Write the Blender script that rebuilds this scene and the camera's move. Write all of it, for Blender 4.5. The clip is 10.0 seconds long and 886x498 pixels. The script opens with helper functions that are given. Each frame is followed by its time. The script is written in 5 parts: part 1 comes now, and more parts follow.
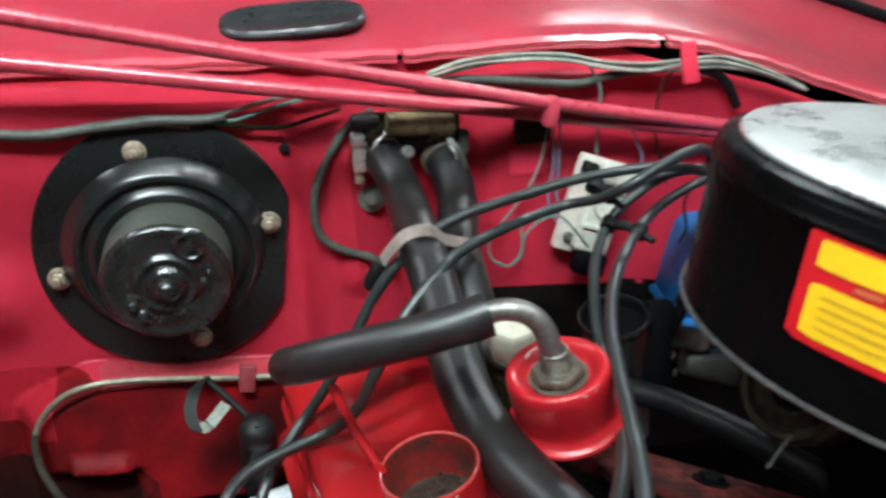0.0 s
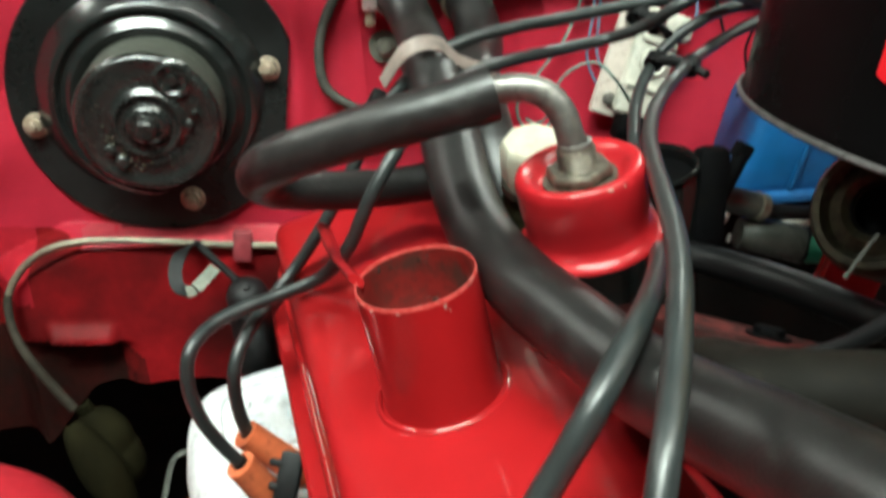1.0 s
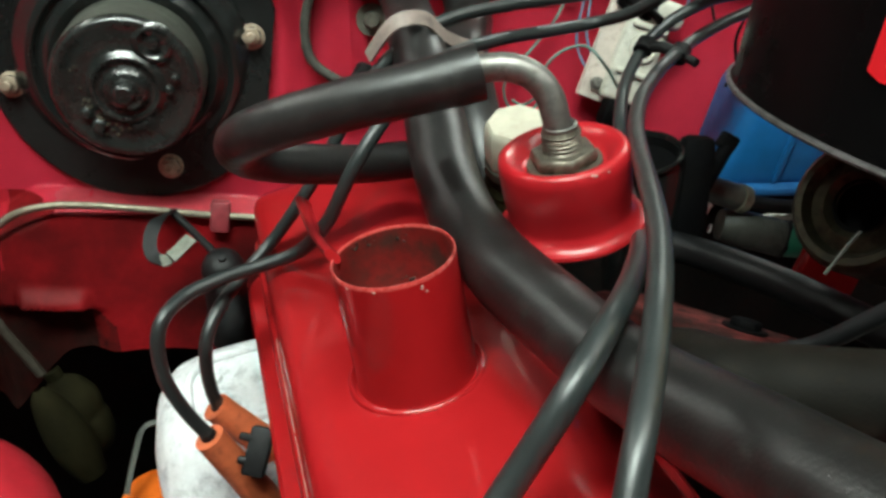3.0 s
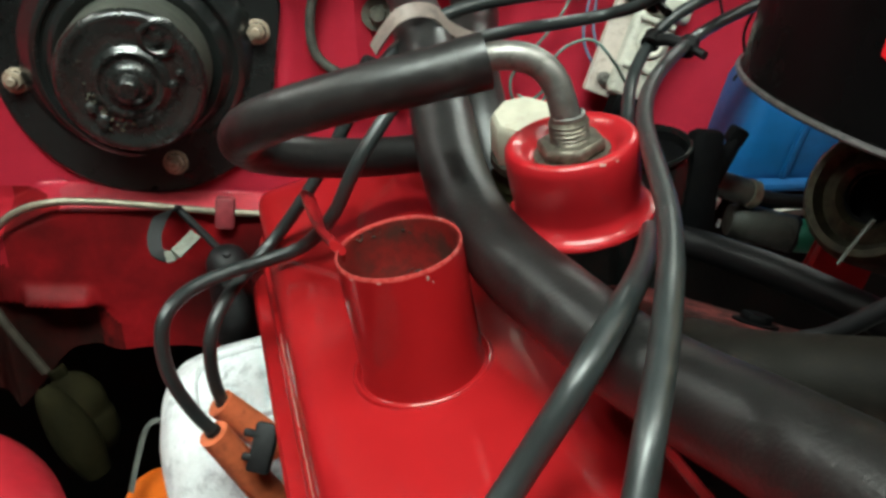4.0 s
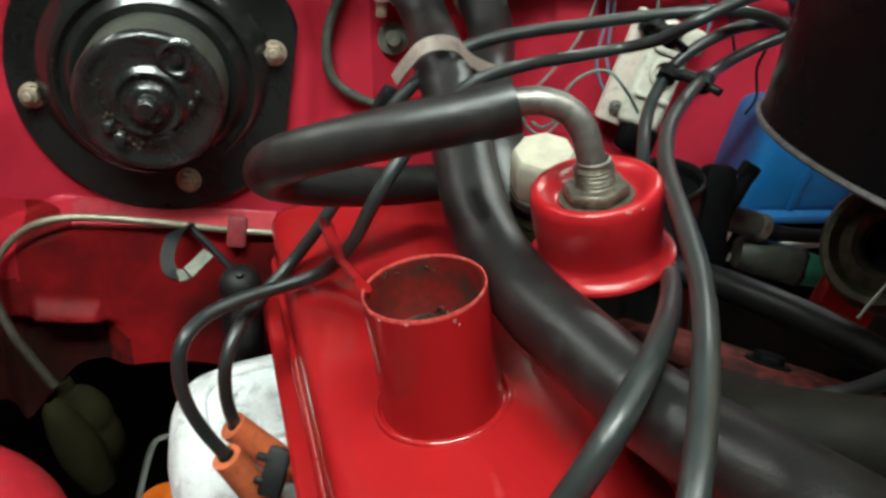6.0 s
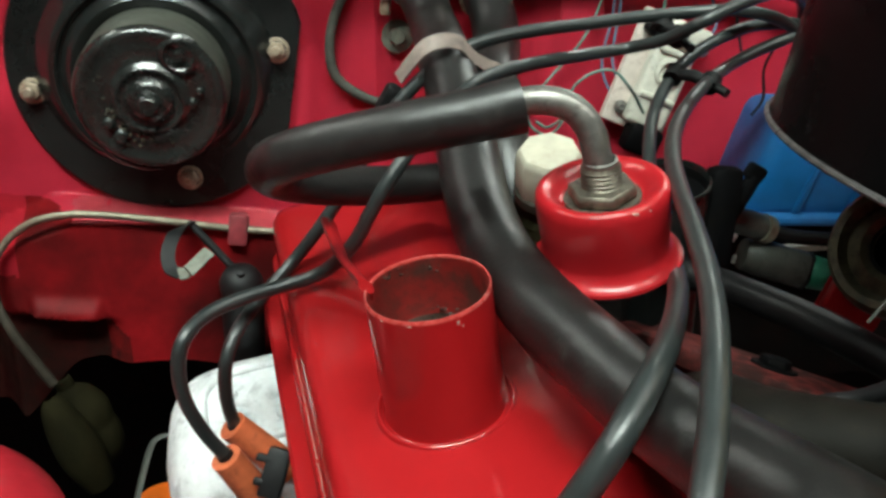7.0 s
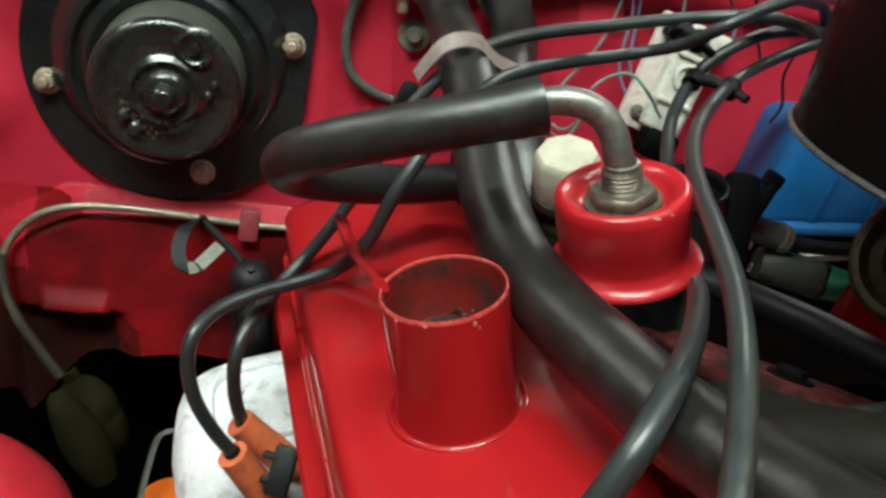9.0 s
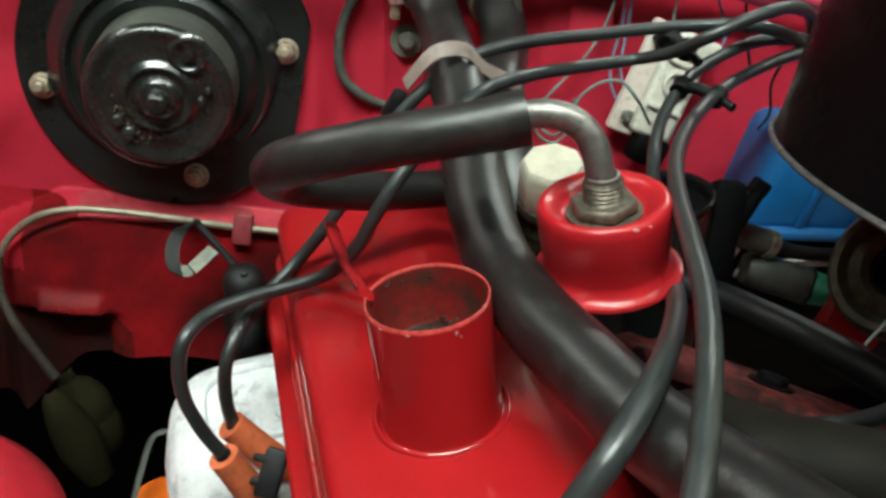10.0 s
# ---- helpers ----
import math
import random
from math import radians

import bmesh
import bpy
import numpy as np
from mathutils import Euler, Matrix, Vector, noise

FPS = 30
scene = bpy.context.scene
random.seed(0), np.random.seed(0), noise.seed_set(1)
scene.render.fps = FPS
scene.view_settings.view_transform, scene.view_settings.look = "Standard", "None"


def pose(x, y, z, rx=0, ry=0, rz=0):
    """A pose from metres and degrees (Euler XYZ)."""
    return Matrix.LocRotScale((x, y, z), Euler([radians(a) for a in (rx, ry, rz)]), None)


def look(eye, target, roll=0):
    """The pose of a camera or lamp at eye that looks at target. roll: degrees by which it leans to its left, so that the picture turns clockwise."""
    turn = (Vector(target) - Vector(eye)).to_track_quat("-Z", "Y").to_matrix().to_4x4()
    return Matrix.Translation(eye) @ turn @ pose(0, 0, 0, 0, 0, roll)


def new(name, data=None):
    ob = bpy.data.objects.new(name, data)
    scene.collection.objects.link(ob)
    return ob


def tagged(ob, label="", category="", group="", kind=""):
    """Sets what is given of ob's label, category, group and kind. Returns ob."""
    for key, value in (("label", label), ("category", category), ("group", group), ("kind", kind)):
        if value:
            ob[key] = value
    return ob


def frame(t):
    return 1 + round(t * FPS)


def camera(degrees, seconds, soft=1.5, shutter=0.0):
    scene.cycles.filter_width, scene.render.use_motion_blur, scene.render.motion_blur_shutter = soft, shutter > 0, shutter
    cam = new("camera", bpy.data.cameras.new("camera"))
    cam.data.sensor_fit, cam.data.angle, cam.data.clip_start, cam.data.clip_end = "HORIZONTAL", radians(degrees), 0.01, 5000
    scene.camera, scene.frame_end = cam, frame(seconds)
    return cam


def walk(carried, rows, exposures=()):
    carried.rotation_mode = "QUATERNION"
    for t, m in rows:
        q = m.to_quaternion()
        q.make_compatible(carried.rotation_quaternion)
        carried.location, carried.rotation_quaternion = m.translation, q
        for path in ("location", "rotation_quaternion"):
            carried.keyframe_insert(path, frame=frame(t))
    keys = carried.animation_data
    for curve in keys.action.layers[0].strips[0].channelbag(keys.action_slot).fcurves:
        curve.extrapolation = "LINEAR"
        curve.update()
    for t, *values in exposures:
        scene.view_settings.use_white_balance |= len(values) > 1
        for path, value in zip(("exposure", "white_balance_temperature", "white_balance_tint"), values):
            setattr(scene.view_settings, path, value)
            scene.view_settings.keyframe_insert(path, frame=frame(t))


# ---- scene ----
cam = camera(56.0, 10.0, 3.0, 0.5)
EXPOSURE = 0.25
PATH = [
    (0, (0.01851, 0.01069, 1.18957), (0.17574, 0.89325, 0.74643), -3.177),
    (0.2, (0.01971, 0.02271, 1.15014), (0.15470, 0.92763, 0.74655), -3.036),
    (0.5, (0.02107, 0.03564, 1.12622), (0.14866, 0.94164, 0.72263), -2.002),
    (0.7, (0.03836, 0.04333, 1.09603), (0.13558, 0.95369, 0.69378), -3.123),
    (1, (0.04334, 0.03709, 1.08048), (0.13362, 0.91917, 0.61812), -3.918),
    (1.2, (0.04970, 0.04164, 1.07444), (0.12006, 0.91545, 0.59328), -4.211),
    (1.5, (0.04418, 0.04276, 1.06954), (0.13308, 0.90870, 0.57735), -3.500),
    (2, (0.04296, 0.04199, 1.07945), (0.15381, 0.90530, 0.58709), -1.805),
    (2.5, (0.04129, 0.04247, 1.08431), (0.14393, 0.90748, 0.59317), -1.589),
    (2.7, (0.04409, 0.04148, 1.07813), (0.15597, 0.90867, 0.59288), -0.932),
    (3.8, (0.04502, 0.04232, 1.08003), (0.14851, 0.90970, 0.59326), -1.116),
    (4, (0.04469, 0.04290, 1.07259), (0.14828, 0.91276, 0.59030), -1.218),
    (4.5, (0.04332, 0.04369, 1.07453), (0.16582, 0.91175, 0.59343), -0.482),
    (5, (0.03899, 0.04736, 1.08307), (0.15028, 0.91436, 0.59736), -0.635),
    (5.5, (0.03340, 0.04917, 1.08735), (0.14451, 0.91824, 0.60529), 0.029),
    (5.7, (0.03279, 0.04804, 1.08731), (0.14482, 0.91743, 0.60605), 0.201),
    (6.8, (0.03107, 0.04837, 1.08881), (0.15129, 0.91750, 0.60905), 1.245),
    (7, (0.03167, 0.05214, 1.08598), (0.14494, 0.92121, 0.60444), 0.914),
    (7.5, (0.03149, 0.05228, 1.09251), (0.15063, 0.91933, 0.60874), 2.034),
    (8, (0.03469, 0.05178, 1.09147), (0.14361, 0.91828, 0.60431), 1.745),
    (8.5, (0.02805, 0.05450, 1.09207), (0.13861, 0.92249, 0.60795), 2.023),
    (9, (0.02743, 0.05575, 1.08332), (0.13530, 0.92654, 0.60364), 2.157),
    (9.5, (0.03423, 0.05475, 1.08105), (0.13282, 0.92519, 0.59874), 1.956),
    (10, (0.03343, 0.05241, 1.09066), (0.13991, 0.92132, 0.60728), 2.338),
]
walk(cam, [(t, look(eye, target, roll)) for t, eye, target, roll in PATH],
     [(t, EXPOSURE + e, kelvin, tint) for t, e, kelvin, tint in ((0.0, 0.12, 5900, 4), (0.4, 0.01, 6050, 3), (0.7, 0.20, 6300, 0), (1.0, 0.42, 6500, -2), (1.5, 0.17, 6500, -1), (2.2, 0.03, 6450, -1), (10.0, 0.0, 6450, 0))])

# ---- world and lights ----
world = bpy.data.worlds.new("garage_air")
world.use_nodes = True
world.node_tree.nodes["Background"].inputs["Color"].default_value = (0.9, 0.95, 1.0, 1)
world.node_tree.nodes["Background"].inputs["Strength"].default_value = 0.15
scene.world = world


def area_lamp(place, target, size, watts, tint):
    data = bpy.data.lights.new("tube_glow", "AREA")
    data.shape, data.size, data.size_y = "RECTANGLE", size[0], size[1]
    data.energy, data.color = watts, tint
    lamp = new("tube_glow", data)
    lamp.matrix_world = look(place, target)
    return lamp


# (place, turn, tilt, watts): bare tubes on the ceiling, the strongest just ahead of the firewall
TUBES = [((-0.25, -0.28, 2.52), 8, 0, 57.0), ((-1.35, 1.0, 2.52), 90, 0, 4.0), ((1.15, -0.05, 2.52), 0, 0, 6.0), ((1.75, 2.4, 2.52), 0, 0, 27.0)]
for place, turn, tilt, watts in TUBES:
    lamp = area_lamp(place, (place[0], place[1], 0), (1.25, 0.30), watts, (0.915, 1.0, 0.965))
    lamp.matrix_world = pose(*place, 0, 0, turn) @ pose(0, 0, 0, tilt, 0, 0)


# ---- materials ----
def nodes_of(name):
    m = bpy.data.materials.new(name)
    m.use_nodes = True
    return m, m.node_tree.nodes, m.node_tree.links, m.node_tree.nodes["Principled BSDF"]


def surface(name, colour, rough=0.5, metal=0.0, coat=0.0, vary=0.12, stain=None, stain_amount=0.0,
            stain_scale=14.0, grain=220.0, bump=0.06, rough_vary=0.15, spec=0.5, coat_rough=0.12, stain_rough=0.68):
    """A worn surface: two scales of colour change, a stain colour in patches, roughness change and fine relief."""
    m, n, l, p = nodes_of(name)
    tex = n.new("ShaderNodeTexCoord")
    big, fine, patch = (n.new("ShaderNodeTexNoise") for _ in range(3))
    for node, scale, detail in ((big, stain_scale, 5), (fine, grain, 4), (patch, stain_scale * 2.3, 8)):
        node.inputs["Scale"].default_value, node.inputs["Detail"].default_value = scale, detail
        l.new(tex.outputs["Object"], node.inputs["Vector"])
    patch.inputs["Roughness"].default_value = stain_rough
    shade = n.new("ShaderNodeMapRange")
    shade.inputs["From Min"].default_value, shade.inputs["From Max"].default_value = 0.3, 0.7
    shade.inputs["To Min"].default_value, shade.inputs["To Max"].default_value = 1 - vary, 1 + vary
    l.new(big.outputs["Fac"], shade.inputs["Value"])
    grainy = n.new("ShaderNodeMapRange")
    grainy.inputs["From Min"].default_value, grainy.inputs["From Max"].default_value = 0.3, 0.7
    grainy.inputs["To Min"].default_value, grainy.inputs["To Max"].default_value = 1 - vary * 0.6, 1 + vary * 0.6
    l.new(fine.outputs["Fac"], grainy.inputs["Value"])
    both = n.new("ShaderNodeMath")
    both.operation = "MULTIPLY"
    l.new(shade.outputs["Result"], both.inputs[0])
    l.new(grainy.outputs["Result"], both.inputs[1])
    tint = n.new("ShaderNodeVectorMath")
    tint.operation = "SCALE"
    tint.inputs[0].default_value = colour
    l.new(both.outputs["Value"], tint.inputs["Scale"])
    last = tint.outputs["Vector"]
    if stain:
        mask = n.new("ShaderNodeMapRange")
        mask.inputs["From Min"].default_value = 0.64 - 0.3 * stain_amount
        mask.inputs["From Max"].default_value = 0.80 - 0.3 * stain_amount
        mask.inputs["To Max"].default_value = min(1.0, 0.5 + 0.5 * stain_amount)
        l.new(patch.outputs["Fac"], mask.inputs["Value"])
        mix = n.new("ShaderNodeMix")
        mix.data_type = "RGBA"
        l.new(mask.outputs["Result"], mix.inputs["Factor"])
        l.new(last, mix.inputs["A"])
        mix.inputs["B"].default_value = (*stain, 1)
        last = mix.outputs["Result"]
    l.new(last, p.inputs["Base Color"])
    gloss = n.new("ShaderNodeMapRange")
    gloss.inputs["From Min"].default_value, gloss.inputs["From Max"].default_value = 0.3, 0.7
    gloss.inputs["To Min"].default_value = max(0.02, rough - rough_vary)
    gloss.inputs["To Max"].default_value = min(1.0, rough + rough_vary)
    l.new(patch.outputs["Fac"], gloss.inputs["Value"])
    l.new(gloss.outputs["Result"], p.inputs["Roughness"])
    p.inputs["Metallic"].default_value = metal
    p.inputs["Specular IOR Level"].default_value = spec
    p.inputs["Coat Weight"].default_value = coat
    p.inputs["Coat Roughness"].default_value = coat_rough
    relief = n.new("ShaderNodeBump")
    relief.inputs["Strength"].default_value, relief.inputs["Distance"].default_value = bump, 0.001
    l.new(fine.outputs["Fac"], relief.inputs["Height"])
    l.new(relief.outputs["Normal"], p.inputs["Normal"])
    return m


BODY_RED = surface("body_red_paint", (0.63, 0.033, 0.068), 0.34, spec=0.20, coat=0.50, coat_rough=0.20, vary=0.05, stain=(0.50, 0.028, 0.046), stain_amount=0.03, stain_scale=12, grain=90, bump=0.03, rough_vary=0.06)
# pinker base and pale patches paint the soft reflection on the scuttle
SCUTTLE_RED = surface("pale_sheen_scuttle_red", (0.66, 0.060, 0.098), 0.36, spec=0.30, coat=0.70, coat_rough=0.22, vary=0.06, stain=(0.60, 0.13, 0.17), stain_amount=0.35, stain_scale=9, grain=90, bump=0.03, rough_vary=0.08)
BLOTCHED_RED = surface("blotched_dark_body_red", (0.36, 0.010, 0.016), 0.50, spec=0.16, vary=0.2, stain=(0.022, 0.005, 0.0045), stain_amount=0.70, stain_scale=3.6, grain=120, stain_rough=0.42)
MIDDLE_RED = surface("middle_body_red", (0.50, 0.020, 0.038), 0.42, spec=0.18, coat=0.2, coat_rough=0.25, vary=0.14, stain=(0.16, 0.008, 0.012), stain_amount=0.40, stain_scale=7, grain=110, stain_rough=0.45)
COVER_RED = surface("rocker_cover_red_enamel", (0.29, 0.0075, 0.0100), 0.42, spec=0.10, coat=0.70, coat_rough=0.09, vary=0.05, stain_scale=9, grain=70, bump=0.02, rough_vary=0.04)
CUP_RED = surface("breather_red_enamel", (0.31, 0.0085, 0.0130), 0.40, spec=0.12, coat=0.50, coat_rough=0.20, vary=0.06, stain=(0.20, 0.012, 0.012), stain_amount=0.15, stain_scale=40, grain=120, bump=0.04, rough_vary=0.05)
OLD_RED = surface("dirty_red_manifold_paint", (0.115, 0.020, 0.018), 0.7, spec=0.12, vary=0.3, stain=(0.008, 0.006, 0.005), stain_amount=0.7, stain_scale=40, bump=0.4)
BLACK_ENAMEL = surface("black_enamel", (0.0095, 0.0108, 0.0105), 0.25, coat=0.5, coat_rough=0.13, vary=0.25, grain=240, bump=0.01, rough_vary=0.03)
PLATE_BLACK = surface("black_plate_paint", (0.0075, 0.0085, 0.0083), 0.33, spec=0.34, vary=0.3, grain=240, bump=0.10)
DIRTY_ENAMEL = surface("pitted_black_enamel", (0.0125, 0.0138, 0.0130), 0.27, coat=0.40, coat_rough=0.15, spec=0.5, vary=0.35, stain=(0.05, 0.046, 0.032), stain_amount=0.05, stain_scale=45, grain=160, bump=0.04, rough_vary=0.03)
BLACK_SATIN = surface("satin_black_motor_can", (0.052, 0.054, 0.045), 0.42, spec=0.4, vary=0.2, stain=(0.10, 0.095, 0.07), stain_amount=0.2, stain_scale=30, grain=260, bump=0.1)
AIR_BLACK = surface("air_cleaner_black_paint", (0.0020, 0.0018, 0.0019), 0.26, spec=0.045, vary=0.2, grain=120, bump=0.03, rough_vary=0.06)
RUBBER = surface("aged_lead_rubber", (0.018, 0.022, 0.022), 0.35, spec=0.6, vary=0.15, stain=(0.050, 0.050, 0.043), stain_amount=0.02, stain_scale=90, grain=1500, bump=0.12, rough_vary=0.05)
HOSE = surface("brown_black_hose_rubber", (0.0075, 0.0068, 0.0066), 0.39, spec=0.62, vary=0.3, stain=(0.024, 0.024, 0.021), stain_amount=0.24, stain_scale=60, grain=700, bump=0.20, rough_vary=0.06)
DULL_HOSE = surface("dusty_brown_hose_rubber", (0.0058, 0.0050, 0.0037), 0.60, spec=0.16, vary=0.3, stain=(0.020, 0.016, 0.011), stain_amount=0.3, stain_scale=45, grain=900, bump=0.2)
BREATHER = surface("teal_black_breather_rubber", (0.0120, 0.0108, 0.0106), 0.42, spec=0.5, vary=0.35, stain=(0.028, 0.026, 0.022), stain_amount=0.3, stain_scale=50, grain=260, bump=0.2, rough_vary=0.12)
NUT_METAL = surface("brownish_nut_zinc", (0.165, 0.145, 0.115), 0.44, metal=0.7, vary=0.3, stain=(0.04, 0.03, 0.02), stain_amount=0.45, stain_scale=90, grain=400)
CRUD = surface("baked_olive_crud", (0.055, 0.050, 0.031), 0.6, vary=0.5, stain=(0.02, 0.018, 0.012), stain_amount=0.5, stain_scale=160, grain=400, bump=0.3)
CHIP = surface("bare_pale_metal_chip", (0.34, 0.20, 0.17), 0.5, vary=0.3, stain_scale=90)
# paler red: the shelf's pink reflection put into its base colour
SHELF_SHEEN = surface("shelf_sheen_red_paint", (0.62, 0.070, 0.095), 0.36, coat=0.5, vary=0.12, stain=(0.48, 0.030, 0.05), stain_amount=0.40, stain_scale=26, grain=160)
SEAM_RED = surface("dust_dulled_seam_red", (0.62, 0.085, 0.115), 0.38, coat=0.4, vary=0.12, stain=(0.50, 0.20, 0.20), stain_amount=0.25, stain_scale=70, grain=200, bump=0.15)
CLIP_RED = surface("dusty_clip_red", (0.20, 0.028, 0.036), 0.55, vary=0.25, stain=(0.09, 0.05, 0.045), stain_amount=0.4, stain_scale=70, grain=200, bump=0.3)
DIRTY_WASHER = surface("dirty_olive_washer", (0.13, 0.13, 0.105), 0.5, metal=0.3, vary=0.3, stain=(0.05, 0.05, 0.04), stain_amount=0.4, stain_scale=80, grain=300)
SLEEVE = surface("dusty_brown_sleeve", (0.026, 0.022, 0.016), 0.7, spec=0.2, vary=0.3, stain=(0.008, 0.007, 0.005), stain_amount=0.4, stain_scale=40)
DULL_YELLOW = surface("sticker_print_ochre", (0.52, 0.27, 0.02), 0.45, vary=0.1)
ROD_RED = surface("dulled_rod_red", (0.45, 0.046, 0.074), 0.32, coat=0.6, coat_rough=0.10, vary=0.1, stain=(0.26, 0.03, 0.04), stain_amount=0.2, stain_scale=40, grain=160)
LOOM_TAPE = surface("dusty_grey_loom_tape", (0.055, 0.058, 0.048), 0.55, vary=0.35, stain=(0.016, 0.017, 0.015), stain_amount=0.45, stain_scale=50, grain=260, bump=0.4)
TOWER_RED = surface("dusty_tower_red", (0.36, 0.014, 0.024), 0.42, coat=0.25, coat_rough=0.2, vary=0.12, stain=(0.30, 0.05, 0.055), stain_amount=0.2, stain_scale=22, grain=160)
SOFT_BLACK = surface("dull_black_rubber", (0.006, 0.006, 0.0065), 0.5, spec=0.25, vary=0.25, grain=200, bump=0.12)
STEEL = surface("dull_zinc_steel", (0.21, 0.20, 0.185), 0.46, metal=0.85, vary=0.2, stain=(0.06, 0.05, 0.038), stain_amount=0.34, stain_scale=80, grain=300, bump=0.10)
BRIGHT_ZINC = surface("bright_zinc_plate", (0.66, 0.66, 0.64), 0.35, metal=0.6, vary=0.1, stain=(0.3, 0.29, 0.27), stain_amount=0.2, stain_scale=60)
BOLT_STEEL = surface("tarnished_bolt_zinc", (0.32, 0.26, 0.195), 0.45, metal=0.4, vary=0.25, stain=(0.16, 0.085, 0.045), stain_amount=0.45, stain_scale=90, grain=400)
CHROME = surface("satin_metal_lid", (0.62, 0.62, 0.61), 0.30, metal=0.85, vary=0.06, stain=(0.40, 0.39, 0.37), stain_amount=0.2, stain_scale=14, grain=90, bump=0.03, rough_vary=0.08)
DARK_BRASS = surface("tarnished_brass", (0.055, 0.050, 0.030), 0.45, metal=0.6, vary=0.3, stain=(0.010, 0.009, 0.006), stain_amount=0.6, stain_scale=60)
BRASS = surface("dull_brass", (0.25, 0.19, 0.10), 0.55, metal=0.3, vary=0.2, stain=(0.06, 0.045, 0.025), stain_amount=0.5, stain_scale=50)
CREAM = surface("cream_plastic", (0.37, 0.345, 0.275), 0.45, vary=0.12, stain=(0.26, 0.215, 0.145), stain_amount=0.25, stain_scale=40, grain=200)
STRAP = surface("grimy_pinkish_strap", (0.21, 0.165, 0.145), 0.5, vary=0.2, stain=(0.08, 0.065, 0.055), stain_amount=0.35, stain_scale=50)
# underseal on the toe board; elsewhere a black that stands in for shade
SHADE_AND_UNDERSEAL = surface("black_shade_and_underseal", (0.008, 0.007, 0.0065), 0.8, spec=0.12, vary=0.4, stain=(0.020, 0.010, 0.008), stain_amount=0.5, stain_scale=12, bump=0.4)
# two dark reds that paint shade in and beside the recess
RECESS_SHADE_RED = surface("recess_shade_red", (0.034, 0.006, 0.005), 0.7, spec=0.12, vary=0.3, stain=(0.018, 0.010, 0.008), stain_amount=0.6, stain_scale=16, grain=160, bump=0.2)
HALF_SHADE_RED = surface("half_shade_red", (0.15, 0.008, 0.009), 0.6, spec=0.14, vary=0.3, stain=(0.020, 0.008, 0.007), stain_amount=0.6, stain_scale=14, grain=150, bump=0.1)
OFF_WHITE = surface("off_white_bakelite", (0.46, 0.45, 0.39), 0.5, vary=0.12, stain=(0.16, 0.15, 0.125), stain_amount=0.35, stain_scale=40)
WHITE_CAST = surface("white_painted_casting", (0.64, 0.66, 0.67), 0.5, vary=0.16, stain=(0.24, 0.25, 0.27), stain_amount=0.46, stain_scale=30, grain=160, bump=0.3)
ORANGE = surface("orange_boot_silicone", (0.50, 0.115, 0.045), 0.5, vary=0.18, stain=(0.16, 0.04, 0.02), stain_amount=0.3, stain_scale=50, grain=260)
BRIGHT_ORANGE = surface("orange_filter_paint", (0.62, 0.12, 0.01), 0.4, vary=0.12, grain=160)
BLUE = surface("blue_tank_plastic", (0.0055, 0.078, 0.225), 0.48, vary=0.12, stain=(0.01, 0.05, 0.16), stain_amount=0.2, stain_scale=16, grain=120)
GREEN = surface("green_plastic", (0.03, 0.25, 0.15), 0.45, vary=0.15)
PLUG_RUBBER = surface("grey_black_plug_rubber", (0.020, 0.022, 0.023), 0.34, spec=0.5, vary=0.25, stain=(0.05, 0.052, 0.05), stain_amount=0.2, stain_scale=40, grain=200, bump=0.1)
BEAD_HIGHLIGHT = surface("bead_highlight_grey", (0.075, 0.068, 0.068), 0.38, metal=0.3, vary=0.3, stain=(0.02, 0.018, 0.018), stain_amount=0.5, stain_scale=60)
BASE_PLATE = surface("grubby_pinkish_base_plate", (0.50, 0.44, 0.39), 0.5, vary=0.12, stain=(0.24, 0.17, 0.13), stain_amount=0.35, stain_scale=50)
OLIVE = surface("dusty_olive_rubber", (0.0080, 0.0070, 0.0026), 0.85, spec=0.06, vary=0.35, stain=(0.014, 0.0125, 0.0055), stain_amount=0.4, stain_scale=26)
SLUDGE = surface("brown_oil_sludge", (0.017, 0.010, 0.007), 0.42, spec=0.3, vary=0.4, stain=(0.075, 0.052, 0.040), stain_amount=0.4, stain_scale=90, grain=300, bump=0.4)
GREY_FIT = surface("dirty_grey_fitting", (0.048, 0.050, 0.042), 0.5, vary=0.3, stain=(0.015, 0.015, 0.012), stain_amount=0.5, stain_scale=40)
GREASE = surface("greasy_black_iron", (0.0030, 0.0030, 0.0034), 0.7, spec=0.05, vary=0.4, stain=(0.007, 0.006, 0.005), stain_amount=0.4, stain_scale=25, bump=0.3)
GREY_WIRE = surface("beige_grey_wire_insulation", (0.28, 0.262, 0.22), 0.5, vary=0.3, stain=(0.07, 0.065, 0.055), stain_amount=0.35, stain_scale=60)
PALE_WIRE = surface("pale_green_wire_insulation", (0.11, 0.18, 0.155), 0.5, vary=0.25, stain=(0.05, 0.06, 0.05), stain_amount=0.3, stain_scale=60)
BLUE_WIRE = surface("blue_wire_insulation", (0.12, 0.15, 0.24), 0.5, vary=0.2, stain_scale=40)
PIPE_METAL = surface("old_steel_pipe", (0.20, 0.18, 0.135), 0.42, metal=0.6, vary=0.25, stain=(0.06, 0.045, 0.03), stain_amount=0.35, stain_scale=50)
LABEL_RED = surface("sticker_red", (0.55, 0.008, 0.015), 0.4, vary=0.06)
LABEL_YELLOW = surface("sticker_yellow", (0.85, 0.52, 0.01), 0.4, vary=0.06)
GASKET = surface("pale_gasket_edge", (0.5, 0.3, 0.2), 0.6, vary=0.2, stain_scale=60)
